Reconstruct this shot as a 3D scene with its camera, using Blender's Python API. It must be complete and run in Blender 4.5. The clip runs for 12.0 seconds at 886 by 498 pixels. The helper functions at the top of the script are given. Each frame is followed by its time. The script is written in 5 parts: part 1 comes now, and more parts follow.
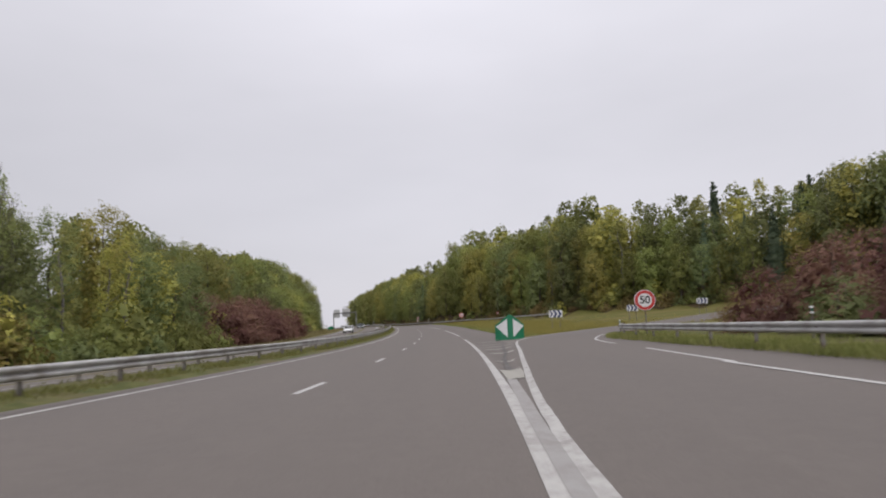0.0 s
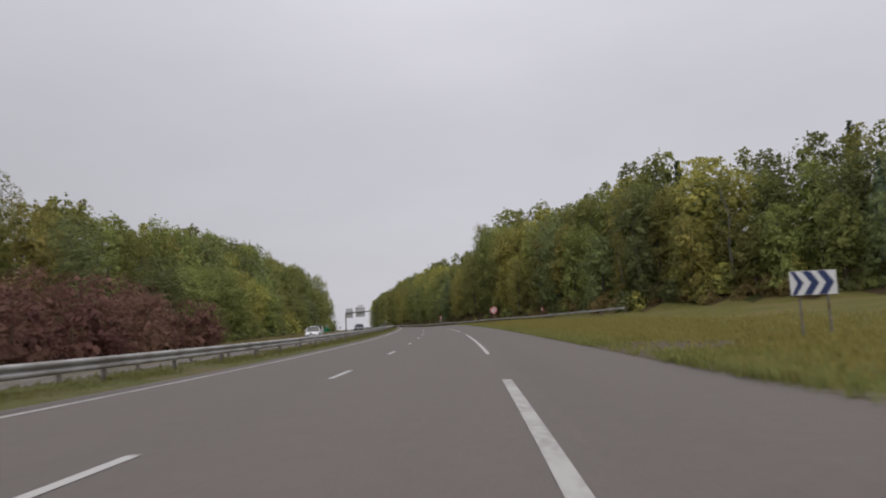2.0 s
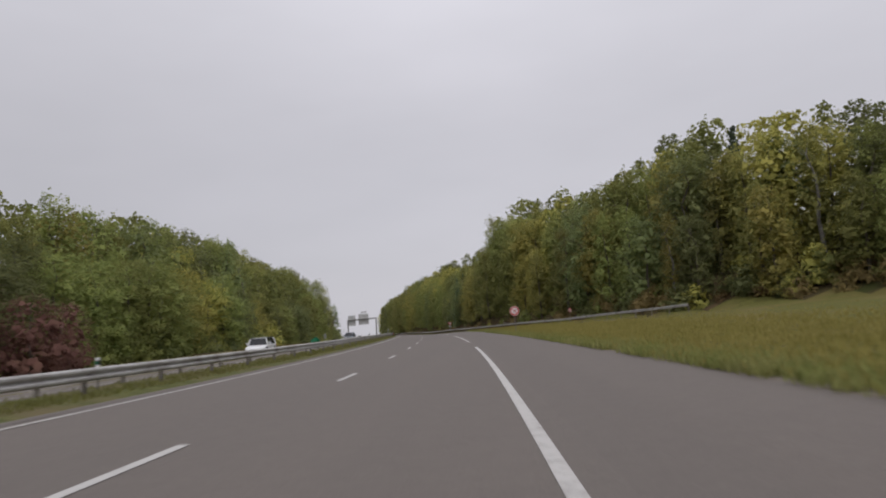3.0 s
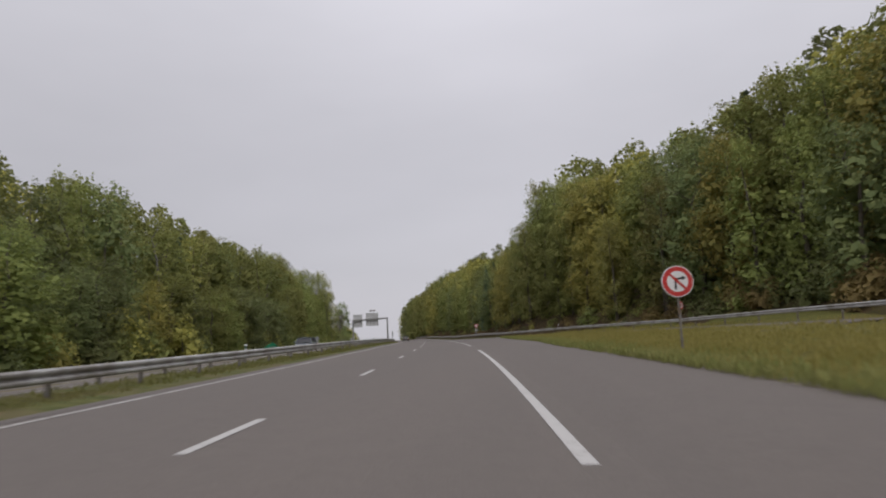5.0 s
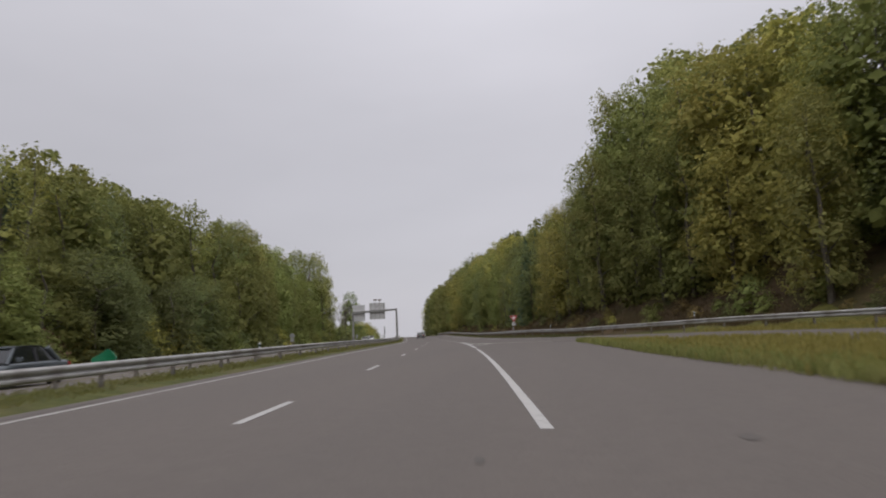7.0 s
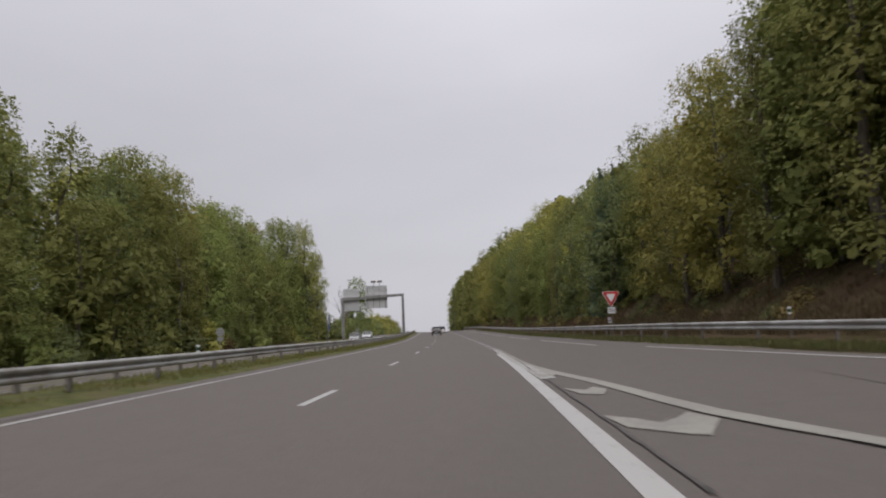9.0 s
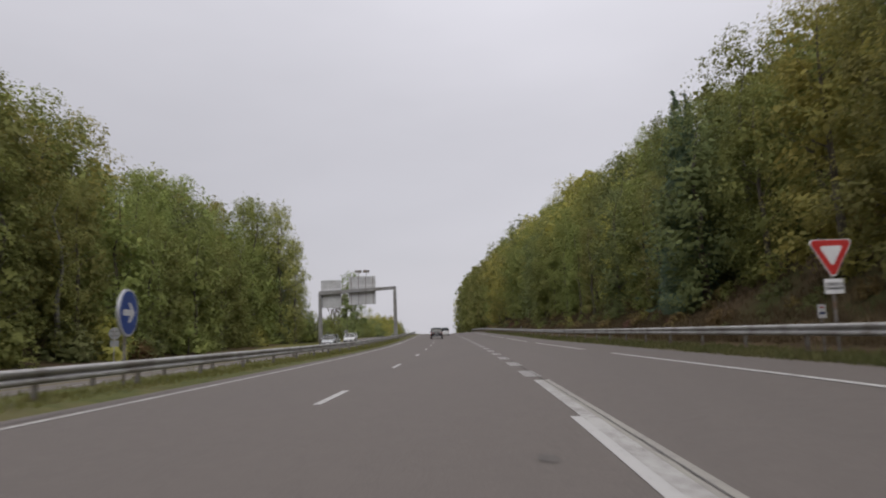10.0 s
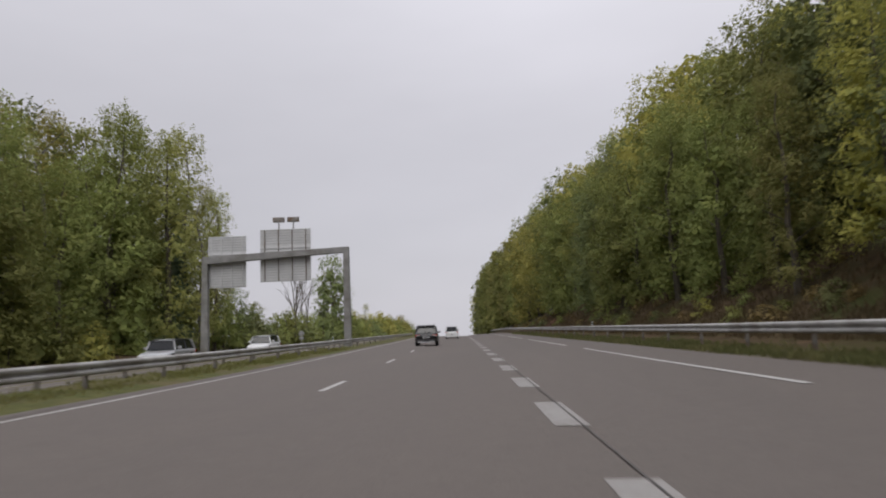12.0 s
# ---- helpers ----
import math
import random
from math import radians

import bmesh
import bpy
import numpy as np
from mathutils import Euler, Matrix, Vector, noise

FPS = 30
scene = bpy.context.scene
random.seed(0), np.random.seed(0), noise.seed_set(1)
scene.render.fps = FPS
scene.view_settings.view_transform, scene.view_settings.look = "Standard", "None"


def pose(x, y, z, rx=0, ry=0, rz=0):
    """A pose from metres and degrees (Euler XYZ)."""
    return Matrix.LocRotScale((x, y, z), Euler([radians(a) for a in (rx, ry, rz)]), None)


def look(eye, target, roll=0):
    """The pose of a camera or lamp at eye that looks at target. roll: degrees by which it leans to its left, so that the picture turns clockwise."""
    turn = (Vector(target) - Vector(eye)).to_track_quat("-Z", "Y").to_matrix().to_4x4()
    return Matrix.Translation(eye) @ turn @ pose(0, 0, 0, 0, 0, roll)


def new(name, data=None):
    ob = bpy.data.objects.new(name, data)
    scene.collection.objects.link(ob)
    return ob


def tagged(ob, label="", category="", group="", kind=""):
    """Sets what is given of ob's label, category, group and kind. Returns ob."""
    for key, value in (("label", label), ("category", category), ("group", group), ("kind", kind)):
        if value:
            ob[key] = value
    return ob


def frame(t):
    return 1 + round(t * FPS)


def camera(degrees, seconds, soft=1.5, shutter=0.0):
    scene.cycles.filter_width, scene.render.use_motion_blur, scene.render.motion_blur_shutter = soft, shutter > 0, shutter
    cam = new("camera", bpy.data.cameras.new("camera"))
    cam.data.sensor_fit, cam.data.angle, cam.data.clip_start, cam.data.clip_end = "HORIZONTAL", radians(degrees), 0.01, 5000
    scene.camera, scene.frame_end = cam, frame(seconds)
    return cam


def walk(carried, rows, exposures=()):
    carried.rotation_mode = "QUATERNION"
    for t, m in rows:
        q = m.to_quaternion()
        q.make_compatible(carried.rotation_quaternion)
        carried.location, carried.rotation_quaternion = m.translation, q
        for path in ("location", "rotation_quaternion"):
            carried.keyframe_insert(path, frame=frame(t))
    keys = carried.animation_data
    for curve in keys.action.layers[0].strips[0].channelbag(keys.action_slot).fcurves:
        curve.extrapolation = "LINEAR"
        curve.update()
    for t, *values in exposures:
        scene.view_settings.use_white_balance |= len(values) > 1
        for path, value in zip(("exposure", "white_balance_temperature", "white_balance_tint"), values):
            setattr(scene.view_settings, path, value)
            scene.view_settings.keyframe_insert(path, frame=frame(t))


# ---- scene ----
cam = camera(67.6, 12.0, soft=2.0, shutter=0.2)
METRES, EYE, TILT, LEAN, TURN = 224.0, 1.36, 6.55, 1.8, 0.0
ROWS = [
    (0.0, -0.00029, -0.00586, 0.00153, -0.203, -0.168, 0.382),
    (0.5, 0.00214, 0.04881, -0.00504, 0.531, -0.221, 0.574),
    (1.0, 0.00430, 0.10369, -0.01179, 1.417, -0.068, 0.436),
    (1.5, 0.00553, 0.15853, -0.01842, 2.030, 0.002, 0.579),
    (2.0, 0.00643, 0.21265, -0.02478, 2.543, -0.048, 0.980),
    (2.5, 0.00676, 0.26710, -0.03096, 2.922, 0.215, 2.315),
    (3.0, 0.00613, 0.32274, -0.03733, 3.581, 0.543, 2.174),
    (5.0, -0.00410, 0.54450, -0.06138, 6.124, 0.895, 1.491),
    (5.5, -0.00801, 0.60108, -0.06739, 6.680, 0.802, 1.461),
    (6.0, -0.01214, 0.65614, -0.07339, 7.290, 0.535, 1.521),
    (6.5, -0.01671, 0.71048, -0.07920, 8.015, 0.553, 1.445),
    (7.0, -0.02171, 0.76511, -0.08523, 8.699, 0.507, 1.790),
    (9.0, -0.05148, 0.98621, -0.11096, 11.272, 0.054, 1.858),
    (9.5, -0.06031, 1.04150, -0.11777, 11.679, 0.151, 1.742),
    (10.0, -0.06964, 1.09682, -0.12448, 11.968, 0.209, 1.652),
    (10.5, -0.07909, 1.15173, -0.13179, 12.217, 0.119, 1.975),
    (11.0, -0.08826, 1.20621, -0.13854, 12.557, 0.103, 2.471),
    (11.5, -0.09743, 1.25956, -0.14507, 13.089, 0.216, 2.114),
    (12.0, -0.10705, 1.31293, -0.15164, 13.623, 0.411, 2.016),
]
walk(cam, [(t, pose(0, 0, EYE, TILT, LEAN, TURN) @ pose(METRES * x, METRES * y, METRES * z, 90 + pitch, roll, yaw)) for t, x, y, z, yaw, pitch, roll in ROWS],
     [(0.0, 0.28), (0.4, 0.06), (1.0, 0.0), (7.0, 0.0), (9.0, 0.07), (12.0, 0.12)])

# ---------------------------------------------------------------- world, sun
world = bpy.data.worlds.new("overcast_sky")
scene.world = world
world.use_nodes = True
wn, wl = world.node_tree.nodes, world.node_tree.links
wn.clear()
w_out = wn.new("ShaderNodeOutputWorld")
w_bg = wn.new("ShaderNodeBackground")
w_sky = wn.new("ShaderNodeTexSky")
w_sky.sky_type, w_sky.sun_disc = "NISHITA", False
w_sky.sun_elevation, w_sky.sun_rotation = radians(50), radians(165)
w_sky.air_density, w_sky.dust_density = 1.0, 4.0
w_dim = wn.new("ShaderNodeVectorMath")
w_dim.operation = "SCALE"
w_dim.inputs["Scale"].default_value = 0.10
wl.new(w_sky.outputs[0], w_dim.inputs[0])
# the closed cloud deck: soft long shreds of two greys
w_co = wn.new("ShaderNodeTexCoord")
w_map = wn.new("ShaderNodeMapping")
w_map.inputs["Scale"].default_value = (1.0, 1.0, 3.0)
w_map.inputs["Rotation"].default_value = (0.25, 0.1, 0.6)
w_noise = wn.new("ShaderNodeTexNoise")
w_noise.inputs["Scale"].default_value, w_noise.inputs["Detail"].default_value = 1.6, 4.0
w_noise.inputs["Roughness"].default_value = 0.5
w_ramp = wn.new("ShaderNodeValToRGB")
w_ramp.color_ramp.elements[0].position, w_ramp.color_ramp.elements[1].position = 0.28, 0.78
w_ramp.color_ramp.elements[0].color = (0.543, 0.535, 0.578, 1)
w_ramp.color_ramp.elements[1].color = (0.638, 0.625, 0.676, 1)
w_mix = wn.new("ShaderNodeMix")
w_mix.data_type = "RGBA"
w_mix.inputs["Factor"].default_value = 0.93
wl.new(w_co.outputs["Generated"], w_map.inputs[0])
wl.new(w_map.outputs[0], w_noise.inputs["Vector"])
wl.new(w_noise.outputs["Fac"], w_ramp.inputs[0])
wl.new(w_dim.outputs[0], w_mix.inputs[6])
wl.new(w_ramp.outputs[0], w_mix.inputs[7])
w_sep = wn.new("ShaderNodeSeparateXYZ")
w_zen = wn.new("ShaderNodeMapRange")
w_zen.interpolation_type = "SMOOTHSTEP"
for k, v in (("From Min", 0.25), ("From Max", 1.0), ("To Min", 1.03), ("To Max", 2.2)):
    w_zen.inputs[k].default_value = v
wl.new(w_co.outputs["Generated"], w_sep.inputs[0])
wl.new(w_sep.outputs["Z"], w_zen.inputs["Value"])
w_side = wn.new("ShaderNodeMapRange")
w_side.interpolation_type = "SMOOTHSTEP"
for k, v in (("From Min", -0.85), ("From Max", 0.1), ("To Min", 0.87), ("To Max", 1.0)):
    w_side.inputs[k].default_value = v
w_mul = wn.new("ShaderNodeMath")
w_mul.operation = "MULTIPLY"
wl.new(w_sep.outputs["X"], w_side.inputs["Value"])
wl.new(w_zen.outputs[0], w_mul.inputs[0])
wl.new(w_side.outputs[0], w_mul.inputs[1])
wl.new(w_mul.outputs[0], w_bg.inputs["Strength"])
wl.new(w_mix.outputs[2], w_bg.inputs["Color"])
wl.new(w_bg.outputs[0], w_out.inputs[0])

sun = new("sun", bpy.data.lights.new("sun", "SUN"))
sun.data.energy, sun.data.angle, sun.data.color = 0.95, radians(40), (1.0, 0.97, 0.92)
sun.matrix_world = look((0, 0, 100), (-21, 81, 0))

# ---------------------------------------------------------------- materials


def nodes_of(name):
    m = bpy.data.materials.new(name)
    m.use_nodes = True
    nt = m.node_tree
    return m, nt, nt.nodes["Principled BSDF"]


def noise_fac(nt, scale, detail=3.0, rough=0.55, coords="Object", stretch=None):
    co = nt.nodes.new("ShaderNodeTexCoord")
    tex = nt.nodes.new("ShaderNodeTexNoise")
    tex.inputs["Scale"].default_value, tex.inputs["Detail"].default_value = scale, detail
    tex.inputs["Roughness"].default_value = rough
    if stretch:
        mp = nt.nodes.new("ShaderNodeMapping")
        mp.inputs["Scale"].default_value = stretch
        nt.links.new(co.outputs[coords], mp.inputs[0])
        nt.links.new(mp.outputs[0], tex.inputs["Vector"])
    else:
        nt.links.new(co.outputs[coords], tex.inputs["Vector"])
    return tex.outputs["Fac"]


def ramp(nt, fac, stops):
    r = nt.nodes.new("ShaderNodeValToRGB")
    els = r.color_ramp.elements
    while len(els) < len(stops):
        els.new(0.5)
    for e, (p, c) in zip(els, stops):
        e.position, e.color = p, (*c, 1)
    nt.links.new(fac, r.inputs[0])
    return r.outputs[0]


def mixc(nt, a, b, fac, mode="MIX"):
    m = nt.nodes.new("ShaderNodeMix")
    m.data_type, m.blend_type = "RGBA", mode
    for sock, v in ((m.inputs["Factor"], fac), (m.inputs[6], a), (m.inputs[7], b)):
        if isinstance(v, (int, float)):
            sock.default_value = v
        elif isinstance(v, tuple):
            sock.default_value = (*v, 1)
        else:
            nt.links.new(v, sock)
    return m.outputs[2]


def bump(nt, bsdf, fac, strength, dist):
    b = nt.nodes.new("ShaderNodeBump")
    b.inputs["Strength"].default_value, b.inputs["Distance"].default_value = strength, dist
    nt.links.new(fac, b.inputs["Height"])
    nt.links.new(b.outputs[0], bsdf.inputs["Normal"])


def surface(name, c1, c2, scale, rough=0.8, metal=0.0, c3=None, scale2=None, bumped=0.0, stretch=None):
    """Two colours over noise, a third over a larger one, a fine relief."""
    m, nt, b = nodes_of(name)
    f = noise_fac(nt, scale, 4.0, stretch=stretch)
    col = ramp(nt, f, [(0.3, c1), (0.7, c2)])
    if c3:
        g = noise_fac(nt, scale2, 3.0)
        mk = ramp(nt, g, [(0.45, (0, 0, 0)), (0.68, (1, 1, 1))])
        col = mixc(nt, col, c3, mk)
    nt.links.new(col, b.inputs["Base Color"])
    b.inputs["Roughness"].default_value, b.inputs["Metallic"].default_value = rough, metal
    if rough > 0.9:
        b.inputs["Specular IOR Level"].default_value = 0.08
    if bumped:
        bump(nt, b, f, bumped, 0.02)
    return m


def plain(name, c, rough=0.5, metal=0.0, vary=0.12):
    return surface(name, tuple(v * (1 - vary) for v in c), tuple(min(1, v * (1 + vary)) for v in c), 3.0, rough, metal)


def asphalt_material():
    m, nt, b = nodes_of("asphalt")
    grain = noise_fac(nt, 55.0, 3.0, 0.7)
    patch = noise_fac(nt, 0.35, 4.0, 0.6, stretch=(1.0, 0.03, 1.0))
    stain = noise_fac(nt, 0.9, 5.0, 0.65)
    col = ramp(nt, grain, [(0.3, (0.083, 0.072, 0.064)), (0.7, (0.156, 0.135, 0.121))])
    col = mixc(nt, col, (0.096, 0.086, 0.079), ramp(nt, patch, [(0.42, (0, 0, 0)), (0.72, (0.35, 0.35, 0.35))]))
    col = mixc(nt, col, (0.066, 0.060, 0.056), ramp(nt, stain, [(0.60, (0, 0, 0)), (0.80, (0.16, 0.16, 0.16))]))
    blotch = noise_fac(nt, 3.2, 5.0, 0.7)
    col = mixc(nt, col, ramp(nt, blotch, [(0.32, (0.95, 0.948, 0.945)), (0.68, (1.05, 1.045, 1.04))]), 1.0, "MULTIPLY")
    # hair cracks, only here and there
    vor = nt.nodes.new("ShaderNodeTexVoronoi")
    vor.feature = "DISTANCE_TO_EDGE"
    vor.inputs["Scale"].default_value = 0.55
    crack = ramp(nt, vor.outputs["Distance"], [(0.004, (0.6, 0.6, 0.6)), (0.012, (0, 0, 0))])
    where = ramp(nt, noise_fac(nt, 0.12, 3.0), [(0.52, (0, 0, 0)), (0.62, (1, 1, 1))])
    col = mixc(nt, col, (0.035, 0.031, 0.028), mixc(nt, crack, where, 1.0, "MULTIPLY"))
    nt.links.new(col, b.inputs["Base Color"])
    b.inputs["Roughness"].default_value = 0.82
    b.inputs["Specular IOR Level"].default_value = 0.3
    bump(nt, b, grain, 0.35, 0.006)
    return m


def paint_material(name, c, worn):
    """Road paint, rubbed through in flecks."""
    m, nt, b = nodes_of(name)
    f = noise_fac(nt, 7.0, 6.0, 0.7)
    g = noise_fac(nt, 0.8, 3.0)
    mk = mixc(nt, f, g, 0.4)
    col = mixc(nt, c, (0.20, 0.185, 0.172), ramp(nt, mk, [(0.62 - worn, (0, 0, 0)), (0.80 - worn, (1, 1, 1))]))
    nt.links.new(col, b.inputs["Base Color"])
    b.inputs["Roughness"].default_value = 0.7
    return m


def leaf_material(name, c1, c2, c3):
    """Leaves: each spray has its own shade between three, some light comes through."""
    m, nt, b = nodes_of(name)
    geo = nt.nodes.new("ShaderNodeNewGeometry")
    oi = nt.nodes.new("ShaderNodeObjectInfo")
    near = [tuple(0.35 * u + 0.65 * v for u, v in zip(c, c2)) for c in (c1, c3)]
    col = ramp(nt, geo.outputs["Random Per Island"], [(0.0, near[0]), (0.5, c2), (1.0, near[1])])
    big = noise_fac(nt, 0.45, 2.0)
    col = mixc(nt, col, c3, ramp(nt, big, [(0.45, (0, 0, 0)), (0.75, (0.6, 0.6, 0.6))]))
    fine = noise_fac(nt, 5.0, 3.0, 0.7)
    col = mixc(nt, col, c1, ramp(nt, fine, [(0.50, (0, 0, 0)), (0.72, (0.4, 0.4, 0.4))]))
    hsv = nt.nodes.new("ShaderNodeHueSaturation")
    for sock, lo, hi in (("Hue", 0.480, 0.512), ("Value", 0.92, 1.6)):
        mr = nt.nodes.new("ShaderNodeMapRange")
        mr.inputs["To Min"].default_value, mr.inputs["To Max"].default_value = lo, hi
        nt.links.new(oi.outputs["Random"], mr.inputs["Value"])
        nt.links.new(mr.outputs[0], hsv.inputs[sock])
    nt.links.new(col, hsv.inputs["Color"])
    nt.links.new(hsv.outputs[0], b.inputs["Base Color"])
    b.inputs["Roughness"].default_value = 0.7
    b.inputs["Specular IOR Level"].default_value = 0.15
    bump(nt, b, noise_fac(nt, 9.0, 3.0, 0.7), 0.4, 0.08)
    tr = nt.nodes.new("ShaderNodeBsdfTranslucent")
    nt.links.new(hsv.outputs[0], tr.inputs["Color"])
    mx = nt.nodes.new("ShaderNodeMixShader")
    mx.inputs[0].default_value = 0.40
    nt.links.new(b.outputs[0], mx.inputs[1])
    nt.links.new(tr.outputs[0], mx.inputs[2])
    nt.links.new(mx.outputs[0], nt.nodes["Material Output"].inputs["Surface"])
    return m


ASPHALT = asphalt_material()
PAINT = paint_material("road_paint", (0.40, 0.39, 0.375), 0.08)
PAINT_FAINT = paint_material("faint_road_paint", (0.26, 0.25, 0.238), 0.20)
PAINT_OLD = paint_material("worn_road_paint", (0.37, 0.36, 0.34), 0.17)
PAINT_CREAM = paint_material("cream_road_paint", (0.27, 0.258, 0.222), 0.16)
TAR = surface("tar_seam", (0.034, 0.031, 0.029), (0.098, 0.088, 0.080), 3.5, 0.8, c3=(0.105, 0.094, 0.086), scale2=1.6)
GROUND = surface("meadow_soil", (0.075, 0.076, 0.023), (0.128, 0.122, 0.036), 1.7, 0.95, c3=(0.14, 0.115, 0.046), scale2=0.12, bumped=0.6)
UNDER = surface("forest_litter", (0.050, 0.036, 0.021), (0.105, 0.072, 0.042), 1.1, 0.95, c3=(0.045, 0.05, 0.016), scale2=0.2, bumped=0.8)
DIRT = surface("bare_dirt", (0.070, 0.056, 0.040), (0.135, 0.112, 0.084), 7.0, 0.95, c3=(0.085, 0.080, 0.034), scale2=0.9, bumped=0.6)
GRAVEL = surface("gritty_verge", (0.10, 0.085, 0.066), (0.21, 0.185, 0.155), 9.0, 0.95, c3=(0.08, 0.072, 0.04), scale2=1.3, bumped=0.6)
STEEL = surface("galvanised_steel", (0.30, 0.295, 0.285), (0.43, 0.42, 0.41), 2.2, 0.55, 0.2, c3=(0.20, 0.185, 0.165), scale2=0.9, stretch=(1, 1, 3))
STEEL_DK = surface("weathered_steel", (0.14, 0.13, 0.12), (0.26, 0.245, 0.23), 4.0, 0.6, 0.4, c3=(0.14, 0.085, 0.05), scale2=2.5)
ALU = surface("ribbed_aluminium", (0.50, 0.505, 0.515), (0.62, 0.625, 0.635), 0.8, 0.55, 0.15)
STAIN = surface("stained_asphalt", (0.062, 0.054, 0.048), (0.100, 0.088, 0.078), 6.0, 0.8)
BARK = surface("bark", (0.055, 0.045, 0.035), (0.15, 0.13, 0.105), 6.0, 0.9, bumped=0.8, stretch=(1, 1, 0.2))
BIRCH_BARK = surface("birch_bark", (0.13, 0.12, 0.105), (0.27, 0.255, 0.23), 5.0, 0.8, c3=(0.05, 0.045, 0.04), scale2=3.0)
GREEN = plain("beacon_green", (0.010, 0.155, 0.075), 0.45)
WHITE = plain("reflective_white", (0.62, 0.62, 0.63), 0.45, vary=0.06)
SIGN_GREY = plain("sign_back_grey", (0.33, 0.34, 0.35), 0.5, 0.3)
RED = plain("sign_red", (0.42, 0.025, 0.022), 0.45)
BLUE = plain("sign_blue", (0.012, 0.055, 0.26), 0.45)
NAVY = plain("sign_dark_blue", (0.015, 0.03, 0.105), 0.45)
BLACK = plain("sign_black", (0.012, 0.012, 0.013), 0.5)
CAR_BLACK = plain("black_car_paint", (0.007, 0.007, 0.009), 0.16)
CAR_WHITE = plain("white_car_paint", (0.62, 0.63, 0.64), 0.25, vary=0.04)
CAR_GREY = plain("grey_car_paint", (0.09, 0.105, 0.115), 0.25)
CAR_SILVER = plain("silver_car_paint", (0.38, 0.39, 0.40), 0.28, 0.4)
CAR_TRIM = plain("black_trim", (0.018, 0.018, 0.02), 0.55)
CAR_GLASS = plain("tinted_glass", (0.012, 0.014, 0.016), 0.06)
CHROME = plain("chrome", (0.6, 0.6, 0.6), 0.15, 1.0)
TYRE = plain("tyre_rubber", (0.018, 0.018, 0.018), 0.85)
RIM = plain("alloy", (0.42, 0.42, 0.43), 0.35, 0.8)
LAMP_RED = plain("red_lamp", (0.35, 0.012, 0.01), 0.2)
LAMP_CLEAR = plain("clear_lamp", (0.62, 0.62, 0.62), 0.15)
LEAF_OAK = leaf_material("leaf_green", (0.090, 0.110, 0.037), (0.174, 0.197, 0.062), (0.279, 0.282, 0.089))
LEAF_YELLOW = leaf_material("leaf_yellowing", (0.141, 0.148, 0.046), (0.258, 0.247, 0.069), (0.388, 0.330, 0.089))
LEAF_DARK = leaf_material("leaf_dark", (0.073, 0.093, 0.042), (0.137, 0.162, 0.066), (0.219, 0.231, 0.088))
LEAF_PINE = leaf_material("needle_blue_green", (0.046, 0.068, 0.043), (0.081, 0.112, 0.069), (0.132, 0.165, 0.094))
LEAF_RED = leaf_material("leaf_red_brown", (0.092, 0.053, 0.043), (0.154, 0.080, 0.063), (0.182, 0.118, 0.069))
LEAF_RUST = leaf_material("leaf_rust", (0.111, 0.083, 0.039), (0.176, 0.130, 0.055), (0.234, 0.182, 0.072))
LEAF_BIRCH = leaf_material("leaf_birch", (0.123, 0.138, 0.051), (0.217, 0.226, 0.075), (0.336, 0.307, 0.100))
GRASS_A = leaf_material("grass_blades", (0.15, 0.145, 0.038), (0.23, 0.21, 0.06), (0.31, 0.27, 0.095))
GRASS_B = leaf_material("verge_grass", (0.105, 0.125, 0.038), (0.170, 0.185, 0.058), (0.26, 0.24, 0.10))
GRASS_D = leaf_material("dry_verge_grass", (0.120, 0.105, 0.048), (0.185, 0.158, 0.076), (0.240, 0.205, 0.105))
GRASS_C = leaf_material("dull_bank_grass", (0.052, 0.060, 0.024), (0.088, 0.093, 0.036), (0.150, 0.132, 0.060))
DRY = leaf_material("dry_undergrowth", (0.050, 0.036, 0.022), (0.090, 0.066, 0.038), (0.145, 0.112, 0.062))
VERGE = surface("verge_soil", (0.060, 0.070, 0.026), (0.115, 0.115, 0.045), 2.3, 0.95, c3=(0.12, 0.10, 0.055), scale2=0.5, bumped=0.6)
GANTRY_GREY = surface("dull_galvanised", (0.19, 0.19, 0.19), (0.27, 0.268, 0.262), 1.5, 0.6, 0.3, c3=(0.15, 0.14, 0.125), scale2=0.8)

# ---------------------------------------------------------------- the line of the road
RX = (2.10504e-10, 6.97003e-08, -4.995339e-04, 0.05687666, -3.9365063)
RZ = (-1.946246e-14, 2.7091878e-11, -1.21177979e-08, 1.92628856e-06, -3.19574664e-05, -0.00720296, 0.24619209)
Y_A, Y_B = -20.0, 322.0
YS = np.arange(-260.0, 1500.0, 1.0)


def line_of(y):
    c = np.clip(y, Y_A, Y_B)
    d = y - c
    e = np.clip(d, 0, 190.0)
    x = np.polyval(RX, c) + np.polyval(np.polyder(RX), c) * d - 0.00006 * e * (2 * np.maximum(d, 0) - e)
    z = np.polyval(RZ, c) + np.where(d > 0, np.interp(d, [0, 95, 130, 1200], [0, 0.48, 0.35, -12.0]), np.polyval(np.polyder(RZ), c) * d)
    return x, z


XS, ZS = line_of(YS)
SS = np.concatenate([[0.0], np.cumsum(np.hypot(np.diff(XS), 1.0))])
SS -= np.interp(0.0, YS, SS)
CROSS = -0.0314


